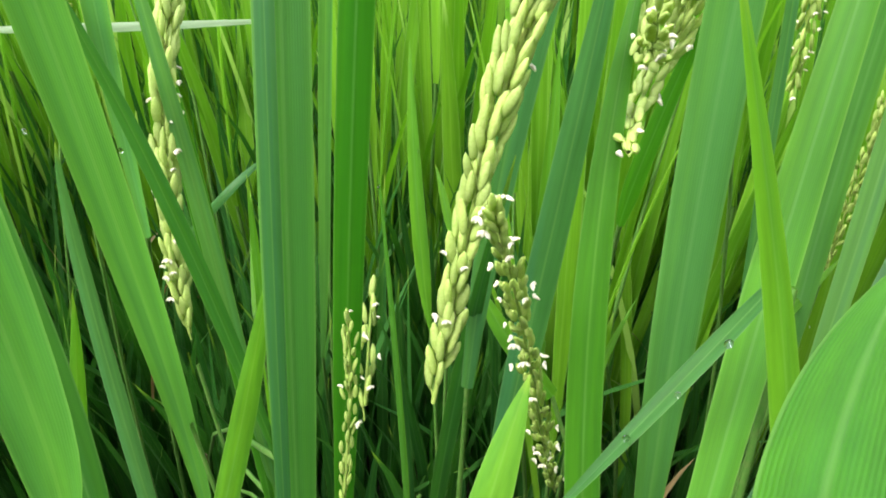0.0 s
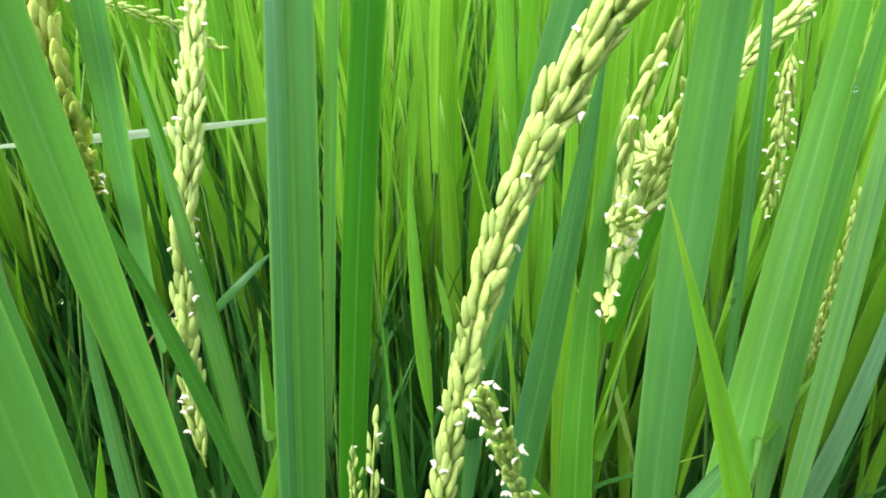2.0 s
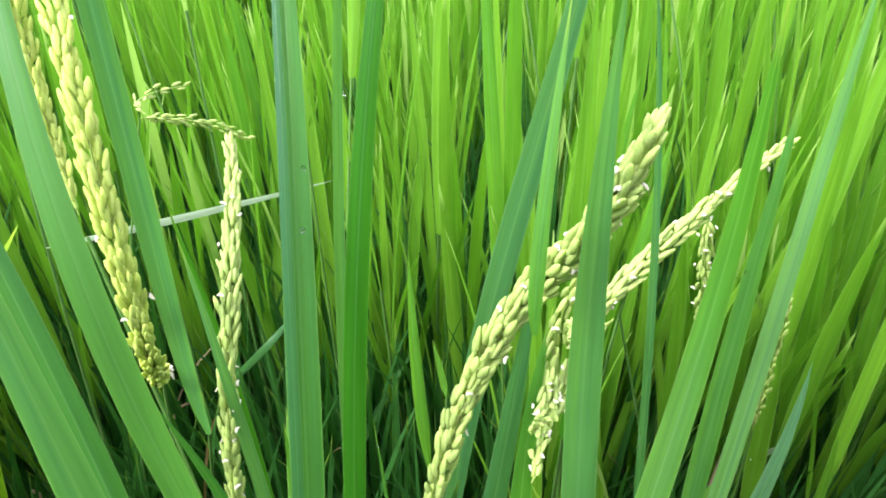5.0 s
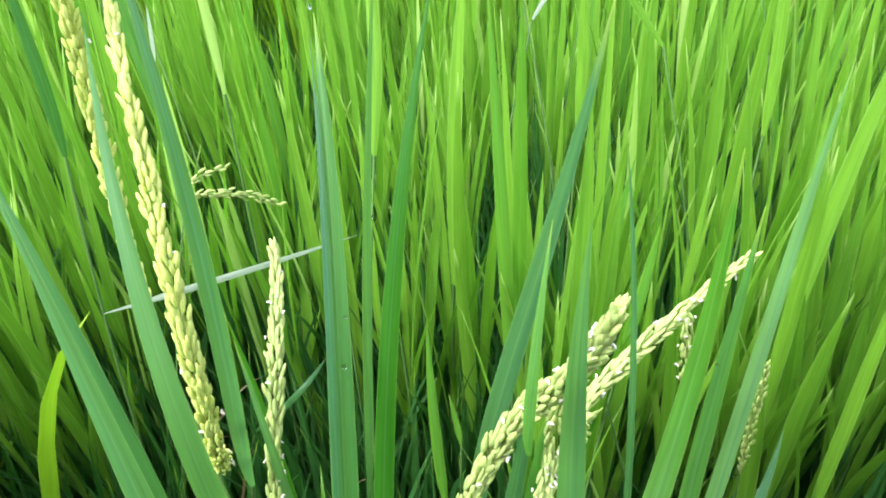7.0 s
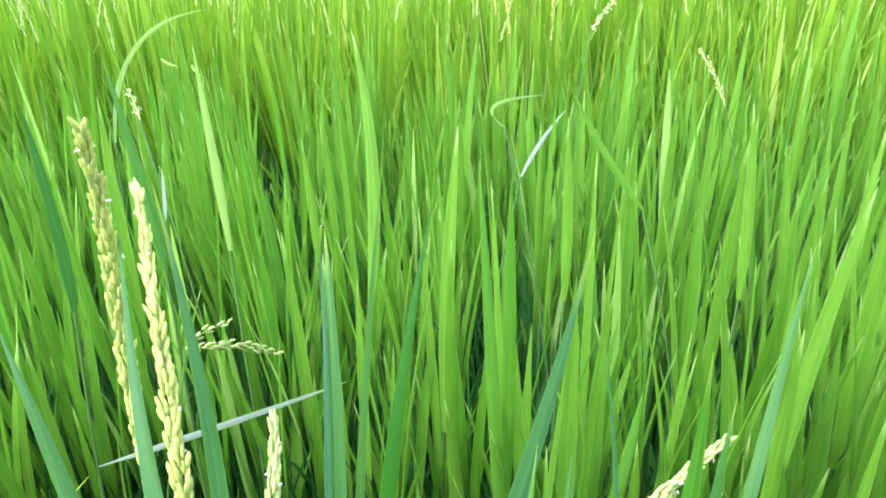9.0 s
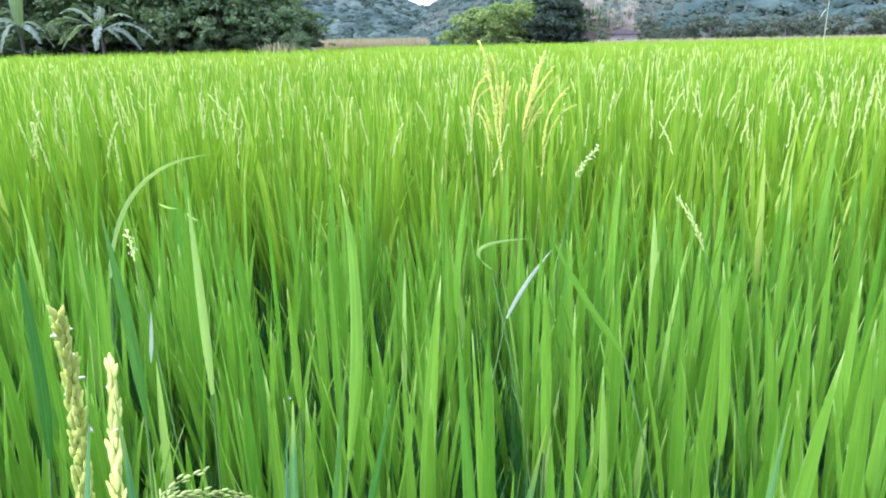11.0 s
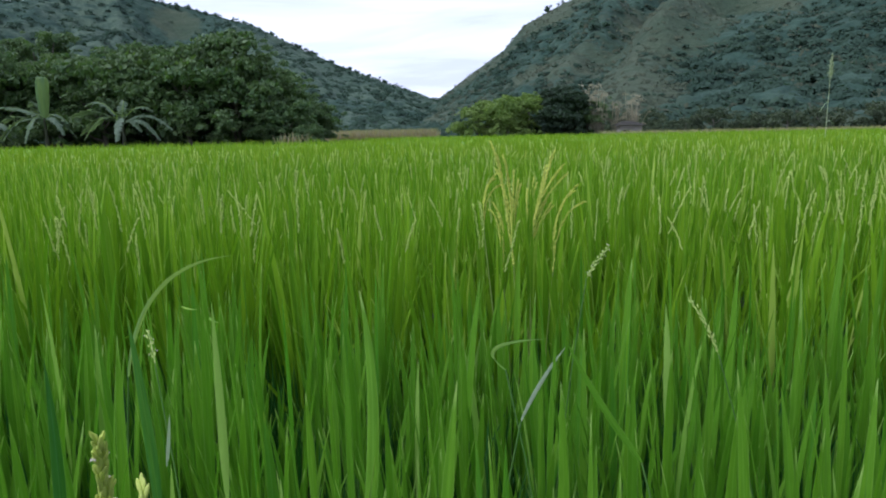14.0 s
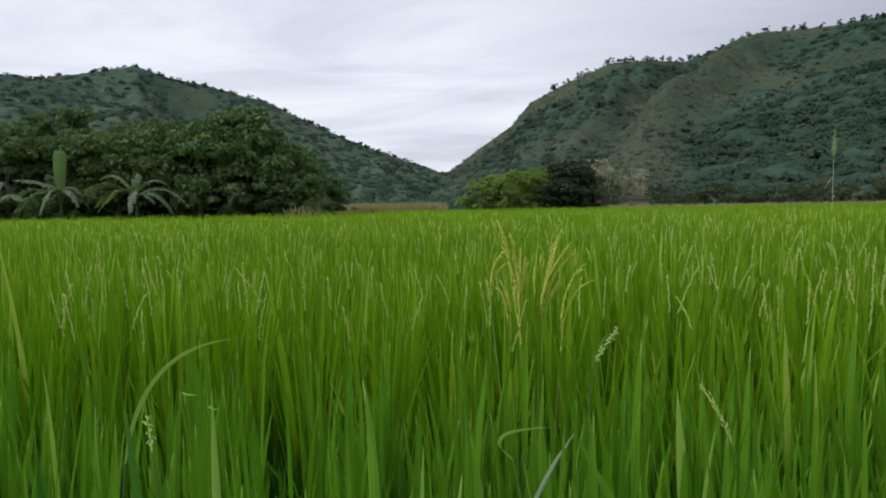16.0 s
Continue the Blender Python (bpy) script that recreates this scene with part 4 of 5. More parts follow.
def grain_mesh(long, wide, thick, husk=HUSK):
    """One husk: a flattened spindle with a pointed end and a ridge down its back."""
    rings, sides = ((0.0, 0.30), (0.14, 0.80), (0.45, 1.0), (0.76, 0.82), (0.94, 0.36)), 6
    verts = [(0, 0, -0.02 * long)]
    for k, r in rings:
        for j in range(sides):
            a = 2 * math.pi * j / sides
            verts.append((wide / 2 * r * math.cos(a), thick / 2 * r * math.sin(a) * (1.25 if j in (1, 2) else 1), long * k))
    verts.append((wide * 0.08, 0, long))
    me = bpy.data.meshes.new("grain")
    faces = [(0, 1 + (j + 1) % sides, 1 + j) for j in range(sides)]
    for i in range(len(rings) - 1):
        for j in range(sides):
            a, b = 1 + i * sides, 1 + (i + 1) * sides
            faces.append((a + j, a + (j + 1) % sides, b + (j + 1) % sides, b + j))
    last = 1 + (len(rings) - 1) * sides
    faces += [(last + j, last + (j + 1) % sides, len(verts) - 1) for j in range(sides)]
    me.from_pydata(verts, [], faces)
    me.polygons.foreach_set("use_smooth", [True] * len(faces))
    me.materials.append(husk)
    return me


def anther_mesh():
    """A tuft of three pale stamens hanging out of a husk."""
    return mesh_of("anther", *joined([tube_arrays(bend((0, 0, 0), (0.0008 * s, 0.0006, 0.0007), (0.0016 * s, 0.0013 * (1 + 0.4 * s), -0.0006), 4), np.array([0.00025, 0.0005, 0.0007, 0.0003]), 4) for s in (-1, 0.2, 1)]), ANTHER)


GRAINS = [grain_mesh(0.0108, 0.0038, 0.0024), grain_mesh(0.0098, 0.0036, 0.0023), grain_mesh(0.0115, 0.0035, 0.0024)]
GRAINS_RIPENING = [grain_mesh(0.0108, 0.0038, 0.0024, HUSK_RIPENING), grain_mesh(0.0098, 0.0036, 0.0023, HUSK_RIPENING), grain_mesh(0.0115, 0.0035, 0.0024, HUSK_RIPENING)]
TUFT = anther_mesh()


def ear(plant, line, grains, flowers, size=1.0, stem=True, kinds=GRAINS):
    """A panicle: a stalk along the bent line, short branchlets, husks set round it in alternate rows, some flowering."""
    foot, grains = np.array(plant.location), round(1.25 * grains)
    pts = np.array(line) - foot
    if stem:
        culm(plant, line[0], 0.0009)
    n, v = len(pts) - 1, np.linspace(0, 1, 40)
    at = lambda k: sum(math.comb(n, i) * k ** i * (1 - k) ** (n - i) * pts[i] for i in range(n + 1))
    path = np.array([at(k) for k in v])
    ways = unit(np.gradient(path, axis=0))
    twigs = [tube_arrays(path[2::3], np.linspace(0.0010, 0.0004, len(path[2::3])), 5)]
    spots = []
    for i in range(grains):
        k = 0.06 + 0.93 * (i + rng.uniform(-0.4, 0.4)) / grains
        j = min(39, max(0, int(k * 39)))
        t = ways[j]
        a = i * 2.4 + rng.uniform(-0.5, 0.5)
        u = unit(np.cross(t, (0.3, 1, 0.2)))
        w = np.cross(t, u)
        out = math.cos(a) * u + math.sin(a) * w
        r = size * 0.0036 * min(1.0, 0.35 + 2.2 * k, 0.25 + 3.2 * (1 - k)) * rng.uniform(0.55, 1.2)
        p = at(max(0.0, min(1.0, k)))
        spots.append((p + out * r, unit(t * 1.0 + out * rng.uniform(0.0, 0.30) + 0.09 * rng.standard_normal(3)), out))
        if i % 4 == 0:
            twigs.append(tube_arrays(bend(p - t * 0.006, p - t * 0.001 + out * r * 0.4, p + out * r * 0.9, 4), np.full(4, 0.0004), 4))
    panicle = part("panicle", mesh_of("panicle", *joined(twigs), RACHIS), plant, "ear of pale green-yellow husks")
    for i, (p, way, out) in enumerate(spots):
        g = part("grain", kinds[int(rng.integers(0, 3))], panicle)
        turn = Vector(way).to_track_quat("Z", "X").to_matrix().to_4x4() @ Matrix.Rotation(rng.uniform(0, 6.28), 4, "Z")
        g.matrix_basis = Matrix.Translation(p) @ turn @ Matrix.Scale(size * rng.uniform(0.82, 0.98), 4)
    for i in rng.choice(len(spots), min(2 * flowers, len(spots)), replace=False):
        p, way, out = spots[i]
        f = part("anther", TUFT, panicle, "white flowering tuft")
        f.matrix_basis = Matrix.Translation(p + out * 0.0022 + way * 0.004) @ Vector(out).to_track_quat("Y", "Z").to_matrix().to_4x4() @ Matrix.Scale(rng.uniform(0.7, 1.25), 4)


def dew(plant, at, size):
    """A flattened drop of dew that clings to a leaf; size in millimetres."""
    bm = bmesh.new()
    bmesh.ops.create_uvsphere(bm, u_segments=10, v_segments=7, radius=size / 2000, matrix=Matrix.Diagonal((1, 0.8, 1.1, 1)))
    me = bpy.data.meshes.new("dew_drop")
    bm.to_mesh(me), bm.free(), me.materials.append(DEW)
    me.polygons.foreach_set("use_smooth", [True] * len(me.polygons))
    part("dew_drop", me, plant, "clear drop of dew").location = np.array(at) - np.array(plant.location)


# ---- the plants close by, leaf by leaf ----
stand = near_plant(-0.051, 0.077, "rice plant with broad leaves and ripening ears")
near_leaf(stand, [(-0.043, 0.118, 0.597), (-0.033, 0.151, 0.813), (-0.031, 0.248, 0.953), (-0.047, 0.327, 1.038)], 13.6, 11, -5, LEAF_MID)
near_leaf(stand, [(-0.045, 0.111, 0.597), (-0.0355, 0.143, 0.813), (-0.034, 0.24, 0.953), (-0.049, 0.318, 1.03)], 4.8, 14, -5, LEAF_BLUE)
near_leaf(stand, [(0.023, 0.201, 0.584), (0.052, 0.254, 0.708), (0.069, 0.273, 0.838)], 12.9, -13, -6, LEAF_BLUE)
near_leaf(stand, [(0.054, 0.085, 0.675), (0.16, 0.283, 0.707), (0.186, 0.318, 0.8), (0.182, 0.315, 0.959)], 15.6, -27, -2, LEAF_FRESH)
near_leaf(stand, [(0.001, 0.062, 0.712), (0.012, 0.085, 0.744), (0.019, 0.096, 0.761)], 8.0, -26, -12, LEAF_LIME, neck=0.8)
near_leaf(stand, [(-0.118, 0.142, 0.584), (-0.127, 0.196, 0.661), (-0.185, 0.24, 0.909), (-0.265, 0.33, 0.974)], 14.5, 30, -5, LEAF_MID)
near_leaf(stand, [(-0.123, 0.188, 0.452), (-0.179, 0.29, 0.664), (-0.169, 0.292, 0.715)], 8.3, 30, -2, LEAF_BLUE)
ear(stand, [(-0.006, 0.174, 0.624), (0.03, 0.259, 0.877), (0.075, 0.208, 0.845), (0.096, 0.195, 0.945)], 290, 18, 1.25)
ear(stand, [(0.061, 0.198, 0.751), (0.079, 0.296, 0.731), (0.109, 0.287, 0.768), (0.088, 0.228, 0.837)], 64, 6, 1.1, False)
ear(stand, [(-0.043, 0.19, 0.565), (-0.037, 0.213, 0.615), (-0.034, 0.219, 0.645), (-0.035, 0.222, 0.672)], 44, 3, 0.62)
ear(stand, [(0.092, 0.253, 0.857), (0.066, 0.277, 0.77), (0.084, 0.254, 0.75), (0.061, 0.196, 0.8)], 57, 8, 1, False)
ear(stand, [(-0.032, 0.228, 0.612), (-0.03, 0.24, 0.638), (-0.028, 0.255, 0.662)], 9, 3, 1, False)
dew(stand, (-0.032, 0.215, 0.894), 2.6)
dew(stand, (-0.031, 0.228, 0.915), 2.4)
dew(stand, (-0.048, 0.324, 1.042), 2.2)
dew(stand, (0.178, 0.295, 0.809), 2.0)
dew(stand, (-0.138, 0.224, 0.751), 2.0)
stand = near_plant(-0.057, 0.173, "rice plant with broad leaves and ripening ears")
near_leaf(stand, [(-0.062, 0.25, 0.40), (-0.025, 0.215, 0.762), (-0.016, 0.21, 0.924), (0.018, 0.3, 1.063)], 11.6, 3, -7, LEAF_GRASS)
near_leaf(stand, [(-0.014, 0.23, 0.451), (-0.019, 0.274, 0.586), (-0.025, 0.273, 0.726)], 3.3, 9, 1, LEAF)
near_leaf(stand, [(-0.088, 0.241, 0.528), (-0.116, 0.313, 0.702), (-0.127, 0.303, 0.856)], 10.1, 25, 2, LEAF_GRASS)
ear(stand, [(-0.11, 0.246, 0.624), (-0.121, 0.267, 0.732), (-0.102, 0.305, 0.788), (-0.117, 0.391, 0.853)], 200, 18, 1.15)
ear(stand, [(-0.158, 0.275, 0.855), (-0.18, 0.305, 0.951), (-0.161, 0.307, 1.025), (-0.14, 0.263, 1.119)], 200, 4, 0.95, True, GRAINS_RIPENING)
dew(stand, (-0.024, 0.272, 0.703), 1.8)
stand = near_plant(-0.122, 0.531, "rice plant with broad bluish green leaves")
near_leaf(stand, [(-0.105, 0.484, 0.411), (-0.074, 0.429, 0.625), (-0.051, 0.365, 0.839), (-0.008, 0.312, 1.087)], 8.0, 7, -6, LEAF_SOFT)
near_leaf(stand, [(-0.077, 0.636, 0.803), (-0.058, 0.7, 0.969), (-0.09, 0.745, 1.09)], 12.9, 8, -0, LEAF_CLUMP, neck=0.4)
dew(stand, (-0.035, 0.356, 0.896), 2.4)
stand = near_plant(-0.004, 0.236, "rice plant with broad bluish green leaves")
near_leaf(stand, [(0.015, 0.256, 0.599), (0.031, 0.273, 0.795), (0.06, 0.229, 0.896), (0.094, 0.242, 1.071)], 12.8, -12, -10, LEAF_BLUE)
stand = near_plant(0.072, 0.065, "rice plant of broad upright bright green leaves")
near_leaf(stand, [(0.059, 0.136, 0.555), (0.045, 0.207, 0.704), (0.077, 0.27, 0.81)], 12.8, -9, 1, LEAF_GRASS)
near_leaf(stand, [(0.1, 0.12, 0.662), (0.11, 0.147, 0.687), (0.055, 0.141, 0.832)], 8.6, 1, 15, LEAF_LIME)
near_leaf(stand, [(0.02, 0.019, 0.821), (0.027, 0.031, 0.82), (0.035, 0.04, 0.826)], 6.6, -35, 8, LEAF_GRASS, neck=0.8)
near_leaf(stand, [(0.118, 0.188, 0.711), (0.128, 0.229, 0.638), (0.216, 0.312, 0.641)], 7.7, -45, -16, LEAF_LIME)
near_leaf(stand, [(0.138, 0.188, 0.604), (0.213, 0.302, 0.737), (0.272, 0.42, 0.83), (0.34, 0.53, 0.93)], 10.5, -30, -0, LEAF)
stand = near_plant(0.093, 0.163, "rice plant with broad bluish green leaves")
near_leaf(stand, [(0.096, 0.198, 0.528), (0.087, 0.211, 0.734), (0.077, 0.196, 0.85), (0.079, 0.181, 0.997)], 16.2, -15, 1, LEAF_SOFT)
near_leaf(stand, [(0.126, 0.218, 0.616), (0.128, 0.257, 0.757), (0.129, 0.279, 0.874), (0.109, 0.281, 0.993)], 4.3, -17, 5, LEAF_BLUE)
near_leaf(stand, [(0.158, 0.24, 0.616), (0.195, 0.32, 0.702), (0.208, 0.332, 0.913)], 12.8, -28, -0, LEAF)
near_leaf(stand, [(0.162, 0.235, 0.537), (0.245, 0.302, 0.615), (0.272, 0.355, 0.691)], 10.5, -38, -5, LEAF_BLUE)
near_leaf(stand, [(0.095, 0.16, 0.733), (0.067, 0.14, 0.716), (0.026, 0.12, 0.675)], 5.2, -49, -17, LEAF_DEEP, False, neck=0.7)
near_leaf(stand, [(0.058, 0.182, 0.867), (0.054, 0.161, 0.911), (0.067, 0.202, 0.986)], 5.2, -12, -2, LEAF, False)
dew(stand, (0.125, 0.246, 0.731), 2.4)
dew(stand, (0.125, 0.247, 0.738), 2.0)
dew(stand, (0.193, 0.317, 0.797), 2.4)
dew(stand, (0.052, 0.131, 0.704), 2.2)
dew(stand, (0.066, 0.138, 0.713), 2.0)
dew(stand, (0.080, 0.146, 0.724), 2.6)
stand = near_plant(-0.182, 0.096, "young rice shoot with yellow-green leaves")
near_leaf(stand, [(-0.088, 0.165, 0.593), (-0.069, 0.186, 0.655), (-0.049, 0.182, 0.729)], 9.1, -2, -16, LEAF_LIME)
near_leaf(stand, [(-0.162, 0.19, 0.559), (-0.15, 0.213, 0.622), (-0.137, 0.217, 0.688)], 7.7, 18, -14, LEAF_LIME)
stand = near_plant(0.189, 0.456, "young rice shoot with yellow-green leaves")
near_leaf(stand, [(0.123, 0.391, 0.49), (0.107, 0.375, 0.48), (0.144, 0.412, 0.534)], 6.3, -28, -11, LEAF_LIME)
stand = near_plant(-0.275, 0.553, "rice plant of broad upright bright green leaves")
near_leaf(stand, [(-0.085, 0.245, 0.52), (-0.098, 0.262, 0.676), (-0.106, 0.276, 0.75), (-0.125, 0.30, 0.84)], 7.8, 20, 4, LEAF_SOFT)
near_leaf(stand, [(-0.062, 0.19, 0.625), (-0.074, 0.19, 0.716), (-0.085, 0.19, 0.775), (-0.102, 0.19, 0.825)], 5.8, 22, 6, LEAF_MID)
near_leaf(stand, [(-0.092, 0.27, 0.47), (-0.089, 0.289, 0.62), (-0.089, 0.3, 0.694)], 6.6, 14, 0, LEAF_LIME)
near_leaf(stand, [(-0.297, 0.636, 0.858), (-0.305, 0.646, 0.959), (-0.325, 0.657, 1.083)], 10.8, 26, 4, LEAF, neck=0.4)
near_leaf(stand, [(-0.33, 0.729, 0.876), (-0.324, 0.728, 0.911), (-0.32, 0.727, 0.946)], 4.1, 24, -7, LEAF_DRY, False, neck=0.08)
dew(stand, (-0.1, 0.209, 0.751), 1.8)
stand = near_plant(0.160, 0.211, "young rice shoot with yellow-green leaves")
near_leaf(stand, [(0.06, 0.269, 0.58), (0.026, 0.282, 0.621), (0.023, 0.292, 0.633)], 9.9, 29, 22, LEAF_LIME, neck=0.85)
stand = near_plant(0.009, 0.367, "rice plant of broad upright bright green leaves")
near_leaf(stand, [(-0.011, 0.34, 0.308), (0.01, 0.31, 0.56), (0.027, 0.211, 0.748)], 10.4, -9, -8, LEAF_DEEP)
near_leaf(stand, [(-0.006, 0.416, 0.497), (-0.018, 0.448, 0.59), (-0.019, 0.486, 0.699)], 10.9, 6, 2, LEAF_LIME, neck=0.12)
near_leaf(stand, [(0.01, 0.454, 0.56), (0.006, 0.466, 0.579), (-0.002, 0.482, 0.606)], 6.3, 10, 9, LEAF_LIME, neck=0.12)
dew(stand, (-0.014, 0.46, 0.627), 1.8)
stand = near_plant(0.101, 0.410, "rice plant of broad upright bright green leaves")
near_leaf(stand, [(0.097, 0.323, 0.651), (0.094, 0.298, 0.704), (0.113, 0.287, 0.79)], 9.1, -25, -12, LEAF_GRASS)
near_leaf(stand, [(0.163, 0.457, 0.679), (0.179, 0.47, 0.74), (0.189, 0.481, 0.808)], 10.3, -21, -7, LEAF_LIME, neck=0.12)
stand = near_plant(-0.078, 0.249, "young rice shoot with yellow-green leaves")
near_leaf(stand, [(-0.089, 0.281, 0.62), (-0.092, 0.287, 0.612), (-0.103, 0.348, 0.659)], 6.4, 14, -5, LEAF_LIME, neck=0.12)
near_leaf(stand, [(0.308, 0.46, 0.465), (0.34, 0.48, 0.455), (0.372, 0.5, 0.446)], 5.6, -60, -60, LEAF_DRY, False, neck=0.3)
stand = near_plant(-0.347, 0.628, "rice plant with broad bluish green leaves")
near_leaf(stand, [(-0.247, 0.55, 0.476), (-0.157, 0.504, 0.587), (-0.156, 0.593, 0.557)], 7.6, -21, -41, LEAF_BLUE)
stand = near_plant(0.113, 0.285, "rice stalk bearing a single ripening ear")
ear(stand, [(0.06, 0.229, 0.549), (0.043, 0.21, 0.621), (0.032, 0.193, 0.695), (0.016, 0.162, 0.758)], 120, 18, 0.82)
stand = near_plant(0.216, 0.357, "rice plant with broad leaves and ripening ears")
ear(stand, [(0.116, 0.287, 0.791), (0.069, 0.275, 0.755), (0.107, 0.306, 0.796), (0.217, 0.352, 0.863)], 175, 10, 1.1)
ear(stand, [(0.187, 0.374, 0.8), (0.19, 0.37, 0.77), (0.2, 0.385, 0.7)], 47, 12, 0.9, False)
stand = near_plant(0.313, 0.469, "rice stalk bearing a single ripening ear")
ear(stand, [(0.292, 0.441, 0.527), (0.284, 0.429, 0.611), (0.282, 0.426, 0.695)], 68, 0, 0.9)
stand = near_plant(-0.244, 0.378, "rice stalk bearing a single ripening ear")
ear(stand, [(-0.144, 0.278, 0.772), (-0.104, 0.202, 0.797), (-0.094, 0.173, 0.88), (-0.143, 0.31, 1.076)], 340, 8, 0.98, True, GRAINS_RIPENING)
stand = near_plant(-0.369, 0.492, "rice plant with broad leaves and ripening ears")
ear(stand, [(-0.267, 0.583, 0.789), (-0.232, 0.635, 0.77), (-0.196, 0.665, 0.728)], 32, 0, 1)
near_leaf(stand, [(-0.37, 0.572, 0.843), (-0.37, 0.587, 0.935), (-0.382, 0.596, 1.054)], 11.5, 33, -1, LEAF, neck=0.4)
near_leaf(stand, [(-0.347, 0.504, 0.70), (-0.245, 0.61, 0.669), (-0.127, 0.731, 0.643)], 7.4, -67, -64, LEAF_DRY, False, neck=0.08)
ear(stand, [(-0.233, 0.524, 0.819), (-0.26, 0.546, 0.826), (-0.219, 0.601, 0.813)], 13, 0, 1, False)
stand = near_plant(0.071, 0.503, "young rice shoot with yellow-green leaves")
near_leaf(stand, [(0.065, 0.542, 0.548), (0.059, 0.577, 0.739), (0.045, 0.594, 0.989)], 14.2, -2, 3, LEAF_LIME)
dew(stand, (0.054, 0.564, 0.697), 2.2)
stand = near_plant(-0.551, 0.963, "rice plant of broad upright bright green leaves")
near_leaf(stand, [(-0.512, 1.003, 0.895), (-0.492, 1.024, 1.081), (-0.338, 1.051, 1.082)], 6.7, 25, -44, LEAF_PALE_SHEEN)
stand = near_plant(0.008, 0.830, "rice plant of broad upright bright green leaves")
near_leaf(stand, [(0.108, 0.93, 0.853), (0.147, 1.105, 0.853), (0.221, 1.307, 0.857)], 6.9, -16, -51, LEAF_DRY)
stand = near_plant(0.188, 0.900, "rice plant of broad upright bright green leaves")
near_leaf(stand, [(0.088, 1, 0.907), (0.028, 1.024, 0.944), (0.152, 1.023, 0.949)], 6.2, -9, -55, LEAF_PALE_SHEEN)
stand = near_plant(0.532, 0.898, "rice stalk bearing a single ripening ear")
ear(stand, [(0.415, 1.015, 0.925), (0.406, 1.025, 0.955), (0.396, 1.043, 0.982), (0.382, 1.069, 1.003)], 26, 0, 0.8)
stand = near_plant(-0.167, 0.316, "rice plant of broad upright bright green leaves")
near_leaf(stand, [(-0.134, 0.262, 0.479), (-0.072, 0.158, 0.847), (-0.06, 0.067, 0.936), (-0.152, 0.296, 1.051)], 12.1, 30, -0, LEAF_SOFT)
dew(stand, (-0.086, 0.16, 0.816), 1.8)
stand = near_plant(-0.232, 0.254, "rice plant of broad upright bright green leaves")
near_leaf(stand, [(-0.132, 0.154, 0.622), (-0.073, 0.103, 0.739), (-0.068, 0.091, 0.851), (-0.133, 0.168, 1.023)], 14.5, 38, -1, LEAF_SOFT)
stand = near_plant(-0.255, 0.453, "rice plant with broad bluish green leaves")
near_leaf(stand, [(-0.169, 0.353, 0.625), (-0.083, 0.179, 0.875), (-0.046, 0.143, 1.003), (-0.074, 0.184, 1.118)], 8.5, 25, -2, LEAF_BLUE)
stand = near_plant(-0.276, 0.716, "rice stalk bearing a single ripening ear")
ear(stand, [(-0.376, 0.816, 0.976), (-0.402, 0.867, 0.989), (-0.436, 0.923, 0.994)], 11, 2, 0.9)
stand = near_plant(-0.220, 0.635, "rice plant of broad upright bright green leaves")
near_leaf(stand, [(-0.239, 0.681, 0.859), (-0.245, 0.695, 0.969), (-0.249, 0.7, 1.086)], 9.4, 20, 1, LEAF_CLUMP, neck=0.4)
near_leaf(stand, [(-0.351, 0.854, 1.046), (-0.36, 0.894, 1.03), (-0.369, 0.954, 1.017)], 3.0, 21, 34, LEAF_PALE_SHEEN, False)
near_leaf(stand, [(-0.277, 0.761, 1.054), (-0.291, 0.801, 1.038), (-0.306, 0.87, 1.018)], 3.3, 20, 15, LEAF_PALE_SHEEN, False)
stand = near_plant(0.122, 0.588, "rice plant of broad upright bright green leaves")
near_leaf(stand, [(0.134, 0.619, 0.823), (0.137, 0.628, 0.919), (0.131, 0.625, 1.021)], 10.6, -10, 1, LEAF_CLUMP, neck=0.4)
stand = near_plant(-0.140, 0.647, "young rice shoot with yellow-green leaves")
near_leaf(stand, [(-0.136, 0.668, 0.849), (-0.136, 0.672, 0.919), (-0.14, 0.67, 0.992)], 8.5, 13, 1, LEAF_CLUMP, neck=0.4)
stand = near_plant(0.318, 0.616, "rice plant of broad upright bright green leaves")
near_leaf(stand, [(0.321, 0.63, 0.816), (0.322, 0.635, 0.92), (0.306, 0.631, 1.03)], 10.7, -24, 4, LEAF_CLUMP, neck=0.4)
stand = near_plant(0.350, 0.687, "young rice shoot with yellow-green leaves")
near_leaf(stand, [(0.25, 0.787, 0.858), (0.196, 0.815, 0.927), (0.159, 0.826, 1.006)], 8.7, -9, 33, LEAF_CLUMP, neck=0.4)
stand = near_plant(0.135, 1.071, "rice stalk bearing a single ripening ear")
ear(stand, [(0.235, 1.171, 1.015), (0.262, 1.238, 1.034), (0.297, 1.307, 1.051)], 32, 6, 0.9)


